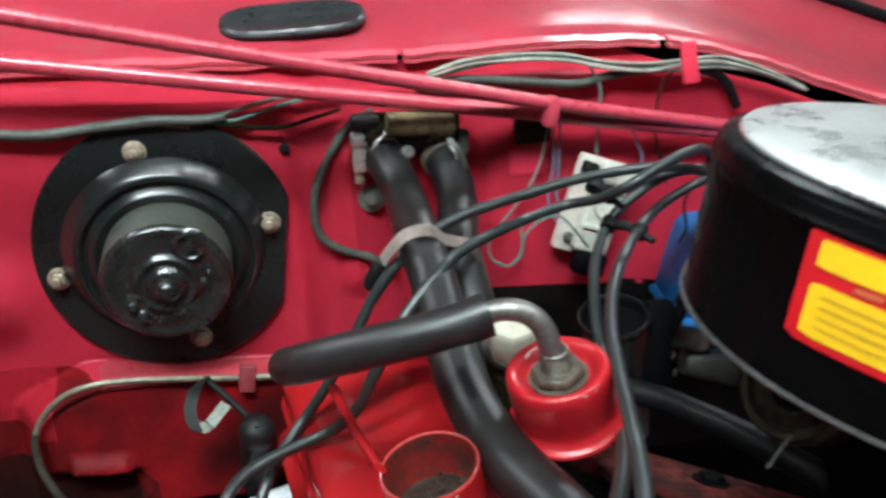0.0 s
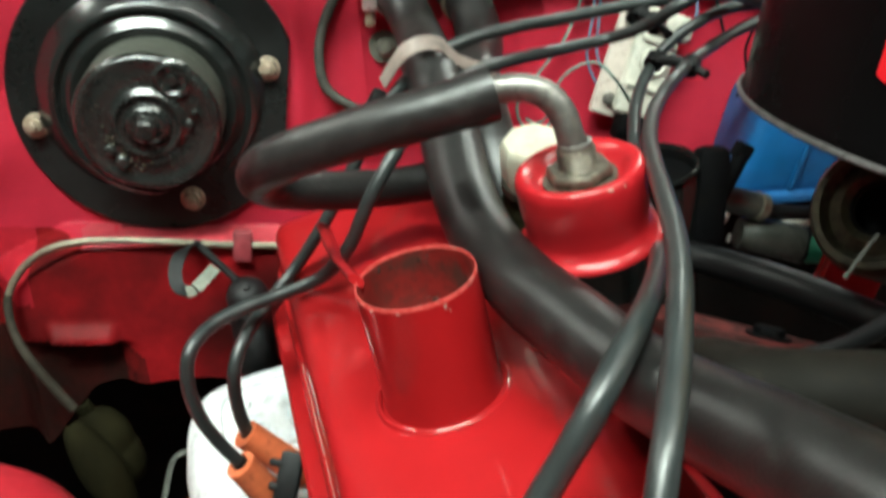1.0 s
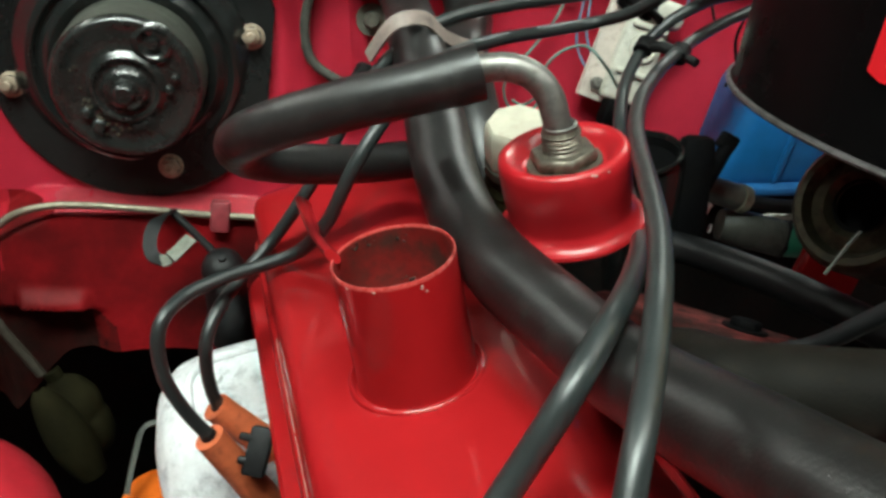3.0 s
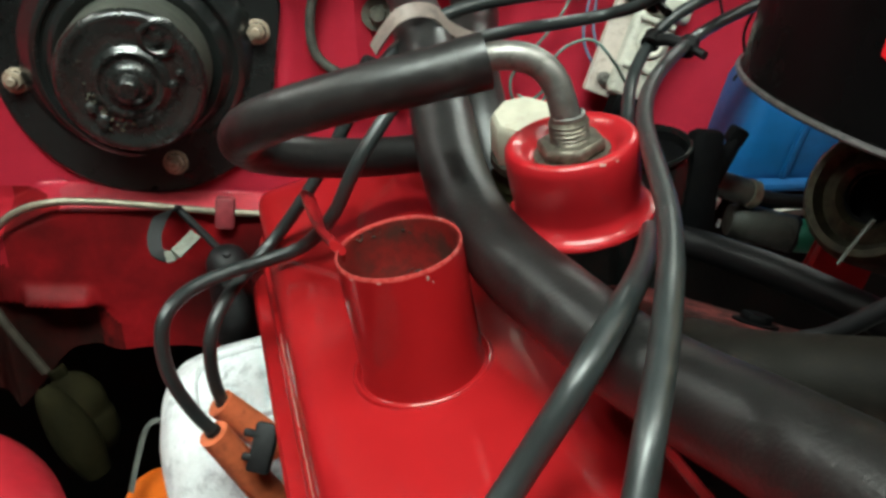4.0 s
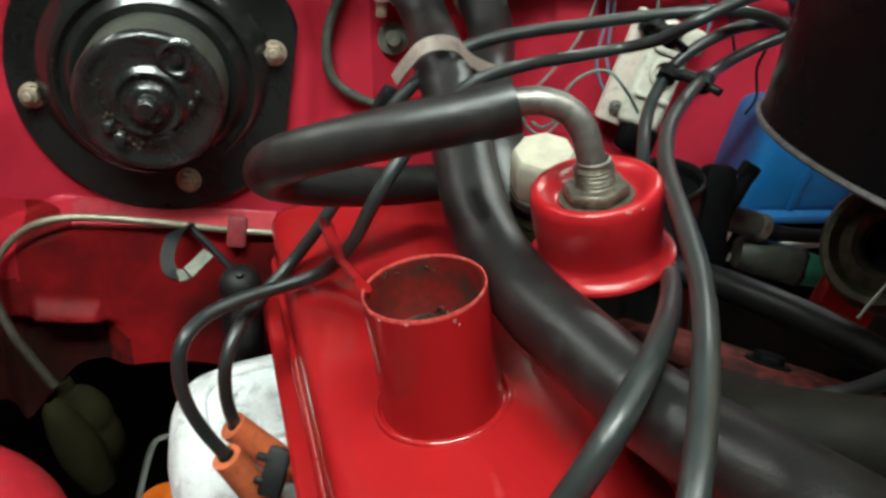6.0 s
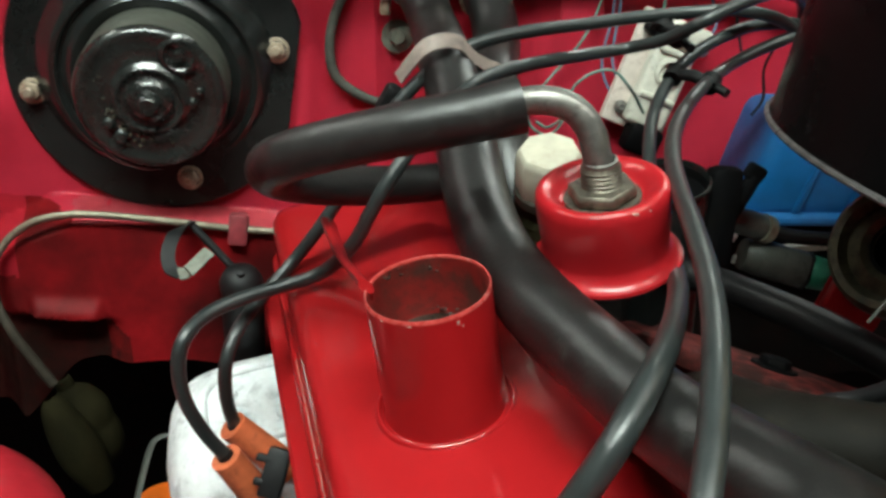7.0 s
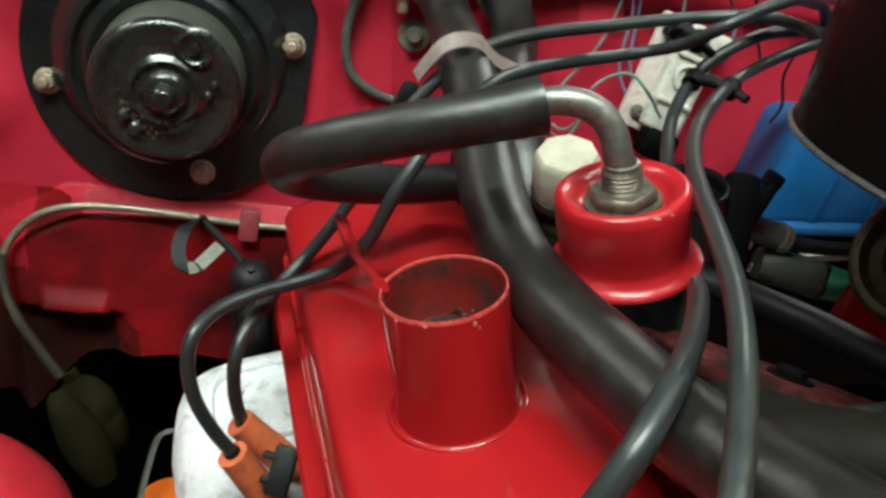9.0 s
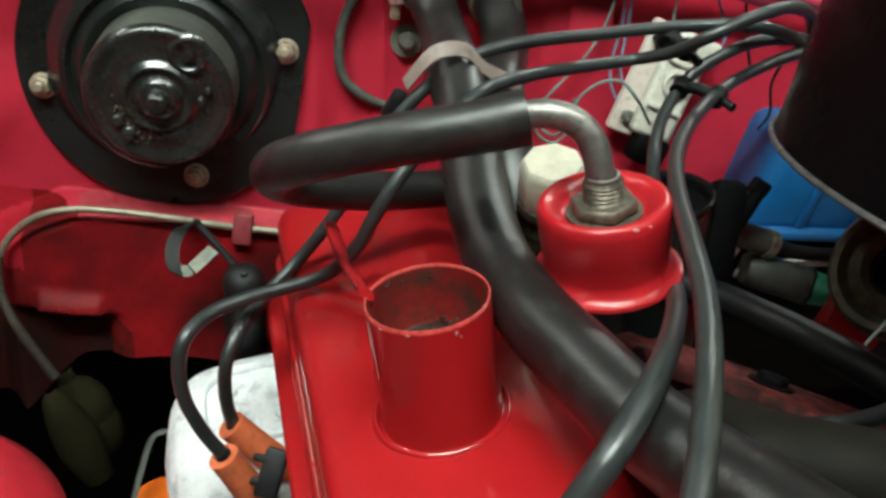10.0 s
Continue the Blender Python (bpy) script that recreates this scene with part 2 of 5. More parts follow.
CONCRETE = surface("garage_concrete", (0.14, 0.135, 0.13), 0.8, vary=0.2, stain=(0.10, 0.09, 0.08), stain_amount=0.4, stain_scale=2, grain=60)
CEILING_PAINT = surface("grey_ceiling_paint", (0.30, 0.30, 0.295), 0.85, vary=0.05, stain_scale=2, grain=80)
PLASTER = surface("garage_wall_plaster", (0.17, 0.17, 0.165), 0.85, vary=0.06, stain=(0.12, 0.115, 0.105), stain_amount=0.2, stain_scale=2, grain=80)
CHIPPED_RED = surface("chipped_red_enamel", (0.42, 0.05, 0.045), 0.3, coat=0.4, vary=0.1, stain=(0.55, 0.34, 0.29), stain_amount=0.22, stain_scale=90, grain=300)
NECK_INSIDE = surface("oily_neck_inside", (0.17, 0.011, 0.010), 0.36, vary=0.25, stain=(0.030, 0.018, 0.013), stain_amount=0.62, stain_scale=26)


def glow(name, colour, strength):
    m, n, l, p = nodes_of(name)
    p.inputs["Emission Color"].default_value = (*colour, 1)
    p.inputs["Emission Strength"].default_value = strength
    return m


TUBE_GLOW = glow("lit_fluorescent_tube", (1.0, 0.97, 0.92), 32.0)


# ---- mesh helpers ----
def link_mesh(name, bm, material, smooth=True, parent=None, label=""):
    bmesh.ops.recalc_face_normals(bm, faces=bm.faces)
    mesh = bpy.data.meshes.new(name)
    bm.to_mesh(mesh)
    bm.free()
    for mat in (material if isinstance(material, (list, tuple)) else [material]):
        mesh.materials.append(mat)
    if smooth:
        mesh.shade_smooth()
        mesh.set_sharp_from_angle(angle=radians(38))
    ob = new(name, mesh)
    if parent:
        ob.parent = parent
    if label:
        tagged(ob, label)
    return ob


def part(name, bm, material, parent, label="", smooth=True):
    """One mesh under a thing or under a part; its coordinates are those of the world."""
    ob = link_mesh(name, bm, material, smooth, parent, label)
    ob.matrix_parent_inverse = parent.matrix_world.inverted() if not parent.parent else Matrix()
    return ob


def thing(name, label, category, group="", kind=""):
    """An empty thing at the origin, under which parts lie."""
    return tagged(new(name), label, category, group, kind)


def spline(points, steps=8):
    """A smooth line through the points (Catmull-Rom)."""
    p = [Vector(q) for q in points]
    p = [p[0] * 2 - p[1]] + p + [p[-1] * 2 - p[-2]]
    out = []
    for a, b, c, d in zip(p, p[1:], p[2:], p[3:]):
        for k in range(steps):
            t = k / steps
            out.append(0.5 * ((2 * b) + (c - a) * t + (2 * a - 5 * b + 4 * c - d) * t * t + (3 * b - a - 3 * c + d) * t ** 3))
    return out + [p[-2].copy()]


def sweep(line, radius, sides=14, flat=None, bm=None, caps=True):
    """A tube along a line. radius: a number or a function of 0..1; flat: a function of 0..1 that gives the squeeze across."""
    bm = bm or bmesh.new()
    count = len(line)
    way = [(line[min(i + 1, count - 1)] - line[max(i - 1, 0)]).normalized() for i in range(count)]
    side = way[0].orthogonal().normalized()
    rings = []
    for i, (p, w) in enumerate(zip(line, way)):
        side = (side - w * side.dot(w)).normalized()
        up = w.cross(side)
        s = i / max(1, count - 1)
        r = radius(s) if callable(radius) else radius
        f = flat(s) if flat else 1.0
        rings.append([bm.verts.new(p + side * math.cos(a) * r * f + up * math.sin(a) * r)
                      for a in (2 * math.pi * k / sides for k in range(sides))])
    for a, b in zip(rings, rings[1:]):
        for k in range(sides):
            bm.faces.new((a[k], a[(k + 1) % sides], b[(k + 1) % sides], b[k]))
    if caps:
        bm.faces.new(rings[0][::-1])
        bm.faces.new(rings[-1])
    return bm


def lathe(profile, m=Matrix(), sides=40, bm=None, squash=None):
    """A turned shape from (radius, height) pairs about the local z of m. squash: a function of (angle, radius) that gives a new radius."""
    bm = bm or bmesh.new()
    rings = []
    for r, h in profile:
        if r < 1e-6:
            rings.append([bm.verts.new(m @ Vector((0, 0, h)))])
            continue
        ring = []
        for k in range(sides):
            a = 2 * math.pi * k / sides
            rr = squash(a, r) if squash else r
            ring.append(bm.verts.new(m @ Vector((rr * math.cos(a), rr * math.sin(a), h))))
        rings.append(ring)
    for a, b in zip(rings, rings[1:]):
        for k in range(sides):
            q = (k + 1) % sides
            if len(a) == 1 and len(b) == 1:
                continue
            if len(a) == 1:
                bm.faces.new((a[0], b[k], b[q]))
            elif len(b) == 1:
                bm.faces.new((a[k], a[q], b[0]))
            else:
                bm.faces.new((a[k], a[q], b[q], b[k]))
    return bm


def block(size, m=Matrix(), bevel=0.002, segments=2, bm=None):
    """A box with rounded edges, its middle at m."""
    own = bmesh.new()
    bmesh.ops.create_cube(own, size=1.0)
    bmesh.ops.scale(own, vec=size, verts=own.verts)
    if bevel:
        bmesh.ops.bevel(own, geom=list(own.edges), offset=bevel, segments=segments, profile=0.5, affect="EDGES")
    bmesh.ops.transform(own, matrix=m, verts=own.verts)
    if bm is None:
        return own
    mesh = bpy.data.meshes.new("joined")
    own.to_mesh(mesh)
    own.free()
    bm.from_mesh(mesh)
    bpy.data.meshes.remove(mesh)
    return bm


def plate(width, length, corner, thick, m):
    """A flat plate with round corners and a softened upper edge, its base at m."""
    bm = bmesh.new()
    rings = []
    for inset, h in ((0, 0), (0, thick * 0.6), (thick * 0.4, thick)):
        ring = []
        for cx, cy, a0 in ((1, 1, 0), (-1, 1, 90), (-1, -1, 180), (1, -1, 270)):
            for k in range(7):
                a = radians(a0 + 15 * k)
                r = corner - inset
                ring.append(bm.verts.new(m @ Vector((cx * (width / 2 - corner) + r * math.cos(a), cy * (length / 2 - corner) + r * math.sin(a), h))))
        rings.append(ring)
    for a, b in zip(rings, rings[1:]):
        for k in range(len(a)):
            bm.faces.new((a[k], a[(k + 1) % len(a)], b[(k + 1) % len(a)], b[k]))
    bm.faces.new(rings[0][::-1])
    bm.faces.new(rings[-1])
    return bm


def axis_frame(place, axis, hint=(1, 0, 0)):
    """A frame at place whose z is axis and whose x lies near hint."""
    z = Vector(axis).normalized()
    x = Vector(hint)
    x = (x - z * x.dot(z)).normalized()
    y = z.cross(x)
    return Matrix.Translation(place) @ Matrix((x, y, z)).transposed().to_4x4()


def hexagon(radius, height, m, bevel=0.0008, sides=6, bm=None):
    own = lathe([(0, 0), (radius, 0), (radius, height), (0, height)], Matrix(), sides)
    bmesh.ops.bevel(own, geom=[e for e in own.edges if all(len(v.link_edges) == 3 or v.co.xy.length > 1e-6 for v in e.verts)],
                    offset=bevel, segments=1, affect="EDGES")
    bmesh.ops.transform(own, matrix=m, verts=own.verts)
    return own


def ribbon(line, width, thick, across, bm=None):
    """A flat strip along a line; across: the way of its width."""
    bm = bm or bmesh.new()
    rows = []
    for i, p in enumerate(line):
        w = (line[min(i + 1, len(line) - 1)] - line[max(i - 1, 0)]).normalized()
        a = Vector(across)
        a = (a - w * a.dot(w)).normalized()
        b = w.cross(a)
        rows.append([bm.verts.new(p + a * sx * width / 2 + b * sy * thick / 2) for sx, sy in ((-1, -1), (1, -1), (1, 1), (-1, 1))])
    for a, b in zip(rows, rows[1:]):
        for k in range(4):
            bm.faces.new((a[k], a[(k + 1) % 4], b[(k + 1) % 4], b[k]))
    bm.faces.new(rows[0][::-1])
    bm.faces.new(rows[-1])
    return bm


def smooth_step(a, b, x):
    t = min(1.0, max(0.0, (x - a) / (b - a)))
    return t * t * (3 - 2 * t)


def sheet(xs, zs, at, thick=0.003):
    """A pressed panel over two ranges, at(x, z) giving its places, with a back at thick."""
    bm = bmesh.new()
    front = [[bm.verts.new(at(x, z)) for x in xs] for z in zs]
    for a, b in zip(front, front[1:]):
        for i in range(len(xs) - 1):
            bm.faces.new((a[i], a[i + 1], b[i + 1], b[i]))
    bmesh.ops.solidify(bm, geom=list(bm.faces), thickness=thick)
    return bm


def steps(a, b, n):
    return [a + (b - a) * i / n for i in range(n + 1)]


# ---- garage round the car ----
def setting(name, bm, material, label, category, smooth=False):
    return tagged(link_mesh(name, bm, material, smooth), label, category, kind="structure")


setting("floor", block((7.0, 7.0, 0.10), pose(0, 0, -0.05), 0), CONCRETE, "grey stained concrete garage floor", "floor")
setting("ceiling", block((7.0, 7.0, 0.10), pose(0, 0, 2.65), 0), CEILING_PAINT, "plain grey plastered garage ceiling", "ceiling")
setting("wall_north", block((7.0, 0.1, 2.6), pose(0, 3.55, 1.3), 0), PLASTER, "plain grey plastered garage wall", "wall")
setting("wall_south", block((7.0, 0.1, 2.6), pose(0, -3.55, 1.3), 0), PLASTER, "plain grey plastered garage wall", "wall")
setting("wall_east", block((0.1, 7.0, 2.6), pose(3.55, 0, 1.3), 0), PLASTER, "plain grey plastered garage wall", "wall")
setting("wall_west", block((0.1, 7.0, 2.6), pose(-3.55, 0, 1.3), 0), PLASTER, "plain grey plastered garage wall", "wall")
for place, turn, tilt, watts in TUBES:
    lit = thing("ceiling_light", "white fluorescent tube light on the garage ceiling", "ceiling light", "ceiling lights")
    m = pose(place[0], place[1], place[2] + 0.08, 0, 0, turn)
    part("housing", block((1.3, 0.34, 0.05), m @ pose(0, 0, -0.03), 0.006), PLASTER, lit)
    for y in (-0.09, 0.0, 0.09):
        part("tube", sweep([m @ Vector((x, y, -0.069)) for x in (-0.6, 0.6)], 0.013, 12), TUBE_GLOW, lit)


# ---- body shell of the engine bay ----
LEAN_BACK = 0.17
LEDGE_END = -0.137


def ledge_height(x):
    return 0.8490 - 0.133 * (x + 0.165)


def lip_height(x):
    return float(np.interp(x, (-0.75, -0.19, -0.04, 0.12, 0.22, 0.33, 0.41, 0.48, 0.95), (1.090, 1.060, 1.050, 1.041, 1.042, 1.034, 1.009, 0.981, 0.81)))


def ledge_end(x, z):
    """Where the shelf stops beside the blower; the panel below it reaches further out."""
    return LEDGE_END - 0.050 * smooth_step(0.0, 0.035, ledge_height(x) - z)


def firewall_depth(x, z):
    y = 0.600 + LEAN_BACK * (z - 0.93)
    y += 0.010 * smooth_step(0.008, 0.026, x)
    # shelf under the heater blower: the lower panel stands out towards the front
    out = (0.033 - 0.015 * smooth_step(-0.16, -0.03, x)) * (1 - smooth_step(-0.007, 0.0, z - ledge_height(x))) * (1 - smooth_step(-0.005, 0.02, x)) * smooth_step(ledge_end(x, z) - 0.03, ledge_end(x, z), x)
    y -= out
    # a shallow pressing beside the heater blower
    y -= 0.020 * math.exp(-((x + 0.212) / 0.028) ** 2 - ((z - 0.905) / 0.028) ** 2)
    # small swage on the lower panel
    y -= 0.008 * smooth_step(-0.179, -0.172, x) * (1 - smooth_step(-0.136, -0.129, x)) * smooth_step(-0.0723, -0.0683, z - ledge_height(x)) * (1 - smooth_step(-0.0673, -0.0543, z - ledge_height(x)))
    # a recess under it, its shade also painted on by face colour
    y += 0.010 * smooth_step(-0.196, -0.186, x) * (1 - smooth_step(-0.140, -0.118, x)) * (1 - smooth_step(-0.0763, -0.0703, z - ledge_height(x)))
    # the corner sweeps round towards the inner wing
    y -= 0.060 * smooth_step(-0.185, -0.33, x) ** 1.3
    # pressed ribs and panel joints
    y += 0.004 * math.exp(-((x - 0.165) / 0.006) ** 2) * smooth_step(0.86, 0.90, z)
    y -= 0.008 * math.exp(-((x - 0.055) / 0.010) ** 2) * (1 - smooth_step(0.97, 1.0, z)) * smooth_step(0.86, 0.88, z)
    # the top rolls back under the scuttle
    y += 1.6 * max(0.0, z - (lip_height(x) - 0.022))
    return y


def firewall_at(x, s):
    """s from -1, the lower edge, over 0, the shelf, to 1, the top."""
    z = ledge_height(x) + ((0.105 + 0.006 * noise.noise(Vector((x * 30, 1.7, 0))) + 0.05 * smooth_step(-0.15, -0.20, x)) * s if s < 0 else s * (lip_height(x) - 0.006 - 0.011 * smooth_step(0.27, 0.33, x) - ledge_height(x)))
    return Vector((x, firewall_depth(x, z), z))


rows = steps(-1, -0.08, 44) + steps(-0.074, 0.0, 12) + steps(0.012, 1, 64)
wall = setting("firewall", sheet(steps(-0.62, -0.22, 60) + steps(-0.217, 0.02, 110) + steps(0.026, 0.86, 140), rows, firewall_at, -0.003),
               [BODY_RED, BLOTCHED_RED, SHELF_SHEEN, SHADE_AND_UNDERSEAL, RECESS_SHADE_RED, MIDDLE_RED, HALF_SHADE_RED], "red painted pressed steel firewall behind the engine", "firewall", True)
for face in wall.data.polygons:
    # below the shelf a darker blotched red, with a middle tone at the left
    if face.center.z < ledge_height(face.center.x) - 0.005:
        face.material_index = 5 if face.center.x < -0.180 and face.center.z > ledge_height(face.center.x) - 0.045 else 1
    # top faces of the shelf take the paler red with the painted reflection
    if abs(face.normal.z) > 0.8 and face.center.x > LEDGE_END - 0.004 + 0.03 * noise.noise(face.center * 45) and abs(face.center.z - ledge_height(face.center.x)) < 0.012:
        face.material_index = 2
    # lower right blackened in place of the shade and dark clutter there
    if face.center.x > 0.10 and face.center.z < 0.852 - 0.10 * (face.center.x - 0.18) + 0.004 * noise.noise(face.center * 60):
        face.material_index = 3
    # painted shade: darkest in the recess, a half-dark strip at its right
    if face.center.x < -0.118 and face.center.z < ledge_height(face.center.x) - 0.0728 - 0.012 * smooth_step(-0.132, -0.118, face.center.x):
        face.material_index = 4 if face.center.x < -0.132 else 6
# black sheet that gives the shade in the gap below the seam
setting("plenum_wall", sheet(steps(-0.62, 0.86, 20), [-0.14, -0.05, -0.008], lambda x, s: Vector((x, 0.705, lip_height(x) + s)), -0.003), SHADE_AND_UNDERSEAL, "plenum wall under the scuttle, coloured black for the shade", "plenum", True)
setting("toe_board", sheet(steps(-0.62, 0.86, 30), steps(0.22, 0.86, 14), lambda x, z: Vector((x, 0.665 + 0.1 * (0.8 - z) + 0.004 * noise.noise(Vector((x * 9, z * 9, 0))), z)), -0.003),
        SHADE_AND_UNDERSEAL, "black underseal-coated toe board under the firewall", "toe board", True)


def scuttle_at(x, s):
    """Along s from 0, the lip, backwards and up."""
    y0, z0 = 0.645, 0.5 * lip_height(x) + 0.25 * (lip_height(x - 0.03) + lip_height(x + 0.03))
    wave = 0.0016 * noise.noise(Vector((x * 40, 0, 0))) * (1 - smooth_step(0.0, 0.05, s))
    rise = 0.010 * smooth_step(0.0, 0.02, s) + 0.34 * max(0.0, s - 0.02) - 0.010 * math.exp(-((s - 0.10) / 0.05) ** 2)
    return Vector((x, y0 + s, z0 + rise + wave))


setting("scuttle_panel", sheet(steps(-0.75, 0.95, 170), [0, 0.004, 0.008, 0.014, 0.02, 0.03] + steps(0.04, 0.42, 24), lambda x, s: scuttle_at(x, s), 0.003),
        SCUTTLE_RED, "glossy red scuttle panel with a crimped front seam", "scuttle panel", True)
seam = bmesh.new()
for a, b in ((-0.70, 0.103), (0.108, 0.316), (0.324, 0.70)):
    line = [scuttle_at(x, 0) + Vector((0, -0.004, 0.0015 + 0.0005 * noise.noise(Vector((x * 90, 3, 0))) + 0.0003 * noise.noise(Vector((x * 260, 5, 0))))) for x in steps(a, b, 150)]
    ribbon(line, 0.010, 0.0026, (0, 1, 0.25), seam)
    ribbon([p + Vector((0, -0.001, -0.0046)) for p in line], 0.008, 0.0022, (0, 1, 0.1), seam)
setting("scuttle_seam_trim", seam, SEAM_RED, "crimped and dented red seam along the scuttle", "trim", True)
tab = block((0.0125, 0.004, 0.032), Matrix.Translation((0.3199, 0.5917, 1.0268)) @ pose(0, 0, 0, -20, 0, 0), 0.001)
setting("seam_tab_trim", tab, BODY_RED, "red steel tab bent down from the scuttle seam", "trim", True)
SEAL_S = 0.205
grey_tab = block((0.012, 0.003, 0.020), Matrix.Translation((0.1350, 0.6602, 1.0243)) @ pose(0, 0, 0, -20, 0, 0), 0.001)
setting("bare_tab_trim", grey_tab, GREY_WIRE, "bare grey metal tab under the scuttle seam", "trim", True)
seal = sweep(spline([scuttle_at(x, SEAL_S) + Vector((0, 0, 0.004)) for x in steps(-0.7, 0.9, 8)]), 0.008, 10)
setting("windscreen_seal_trim", seal, SOFT_BLACK, "black rubber seal along the rear of the scuttle", "trim", True)

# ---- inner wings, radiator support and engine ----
setting("inner_wing_near_blower", block((0.02, 1.3, 0.62), pose(-0.60, 0.0, 0.66), 0.004), BLOTCHED_RED, "dusty red inner wing panel of the engine bay", "inner wing", True)
setting("inner_wing_by_air_cleaner", block((0.02, 1.3, 0.62), pose(0.86, 0.0, 0.66), 0.004), BLOTCHED_RED, "dusty red inner wing panel of the engine bay", "inner wing", True)
setting("radiator_support", block((1.46, 0.03, 0.50), pose(0.13, -0.60, 0.60), 0.006), BLOTCHED_RED, "dusty red radiator support panel", "radiator support", True)


def suspension_tower():
    tower = thing("suspension_tower", "red painted suspension tower dome beside the engine", "suspension tower")
    c = (-0.2060, 0.3840, 0.7565)
    m = axis_frame(c, (0.25, -0.1, 1))
    part("dome", lathe([(0.0, 0.012), (0.018, 0.012), (0.022, 0.004), (0.05, 0.0), (0.075, -0.010), (0.088, -0.026), (0.094, -0.05), (0.10, -0.35), (0.095, -0.35)], m, 56),
         TOWER_RED, tower)
    part("dome_cap", lathe([(0.0, 0.0160), (0.013, 0.0155), (0.0165, 0.0125), (0.0170, 0.0110)], m, 32), TOWER_RED, tower)
    return tower


suspension_tower()


def engine_block():
    eng = thing("engine_block", "dark greasy cast iron engine block under the rocker cover", "engine")
    part("cylinder_head", block((0.10, 0.50, 0.10), pose(0.105, 0.12, 0.735, 0, 0, 8), 0.008), GREASE, eng)
    part("crankcase", block((0.26, 0.60, 0.36), pose(0.10, 0.12, 0.475, 0, 0, 8), 0.02), GREASE, eng)
    part("bell_housing", block((0.34, 0.20, 0.42), pose(0.09, 0.46, 0.50, 0, 0, 8), 0.04), GREASE, eng)
    return eng


engine_block()

# ---- rocker cover with its filler neck ----
NECK_BASE, NECK_AXIS = Vector((0.0697, 0.3146, 0.8694)), Vector((-0.1685, 0.0274, 0.9853))
COVER = axis_frame(NECK_BASE, NECK_AXIS) @ pose(0, 0, 0, 0, 0, 8.5)


def rocker_cover():
    cover = thing("rocker_cover", "glossy red enamelled rocker cover with an open oil filler neck", "rocker cover")
    section = [(-0.0625, -0.058), (-0.0618, -0.052), (-0.0612, -0.034), (-0.0606, -0.0310), (-0.0596, -0.0300), (-0.0578, -0.0302), (-0.0568, -0.0290), (-0.0562, -0.0255),
               (-0.0550, -0.012), (-0.0535, -0.0055), (-0.0505, -0.0018), (-0.0460, -0.0003), (-0.040, 0.0), (-0.02, 0.0010), (0.0, 0.0012), (0.020, 0.0006), (0.029, -0.0002), (0.0345, -0.0016), (0.0400, -0.0050),
               (0.0470, -0.0100), (0.0550, -0.0170), (0.0640, -0.0262), (0.0730, -0.0370), (0.0800, -0.0480), (0.0840, -0.058)]
    bm = bmesh.new()
    rows = []
    stations = [(-0.36, 0.90, -0.008), (-0.355, 0.97, -0.002), (-0.34, 1.0, 0.0)] + [(v, 1.0, 0.0) for v in steps(-0.30, 0.225, 42)] + \
               [(0.235, 0.99, -0.001), (0.247, 0.96, -0.004), (0.255, 0.92, -0.012), (0.258, 0.90, -0.03), (0.259, 0.89, -0.058)]
    for v, wide, drop in stations:
        row = []
        for x, z in section:
            # a pressed hollow beside the rail, in front of the neck
            hollow = 0.0045 * math.exp(-((v + 0.060) / 0.030) ** 2 - ((x + 0.051) / 0.006) ** 2)
            row.append(bm.verts.new(COVER @ Vector((x * wide, v, max(-0.058, z + drop - hollow)))))
        rows.append(row)
    for a, b in zip(rows, rows[1:]):
        for k in range(len(section) - 1):
            bm.faces.new((a[k], a[k + 1], b[k + 1], b[k]))
    bm.faces.new(rows[0])
    part("cover_body", bm, COVER_RED, cover)
    part("mounting_flange", plate(0.162, 0.60, 0.022, 0.005, COVER @ pose(0.008, -0.058, -0.061)), COVER_RED, cover)
    part("gasket", plate(0.158, 0.596, 0.022, 0.003, COVER @ pose(0.008, -0.058, -0.0642)), GASKET, cover, "pale cork gasket edge")
    neck_top = NECK_BASE + NECK_AXIS.normalized() * 0.0545
    neck_foot = COVER @ Vector((-0.0014, 0.0006, 0.0010))
    frame_m = axis_frame(neck_top - (neck_top - neck_foot).normalized() * 0.0545, neck_top - neck_foot)
    part("filler_neck", lathe([(0.0285, -0.0030), (0.0289, -0.0004), (0.0288, 0.0010), (0.0282, 0.0021), (0.0273, 0.0025), (0.0265, 0.0020), (0.0259, 0.0008), (0.0253, 0.0006), (0.0249, 0.0022), (0.0247, 0.006), (0.0245, 0.020), (0.0243, 0.040), (0.0241, 0.0540)], frame_m, 72), COVER_RED, cover)
    part("neck_rim", lathe([(0.0241, 0.0540), (0.02405, 0.0552), (0.0237, 0.0557), (0.0233, 0.0555), (0.0231, 0.0545)], frame_m, 72), CHIPPED_RED, cover, "chipped red rim showing pale metal")
    part("neck_lining", lathe([(0.0231, 0.0545), (0.0228, 0.044), (0.0226, 0.0310), (0.0220, 0.0290)], frame_m, 48), NECK_INSIDE, cover,
         "oil-stained inside of the filler neck")
    part("oil_baffle", lathe([(0.0, 0.0300), (0.010, 0.0302), (0.0190, 0.0296), (0.0224, 0.0292)], frame_m, 28), SLUDGE, cover, "brown oily baffle in the neck")
    lumps = bmesh.new()
    for k in range(30):
        a, r = random.uniform(0, 2 * math.pi), 0.0125 * random.random() ** 0.6
        size = random.uniform(0.0006, 0.0017)
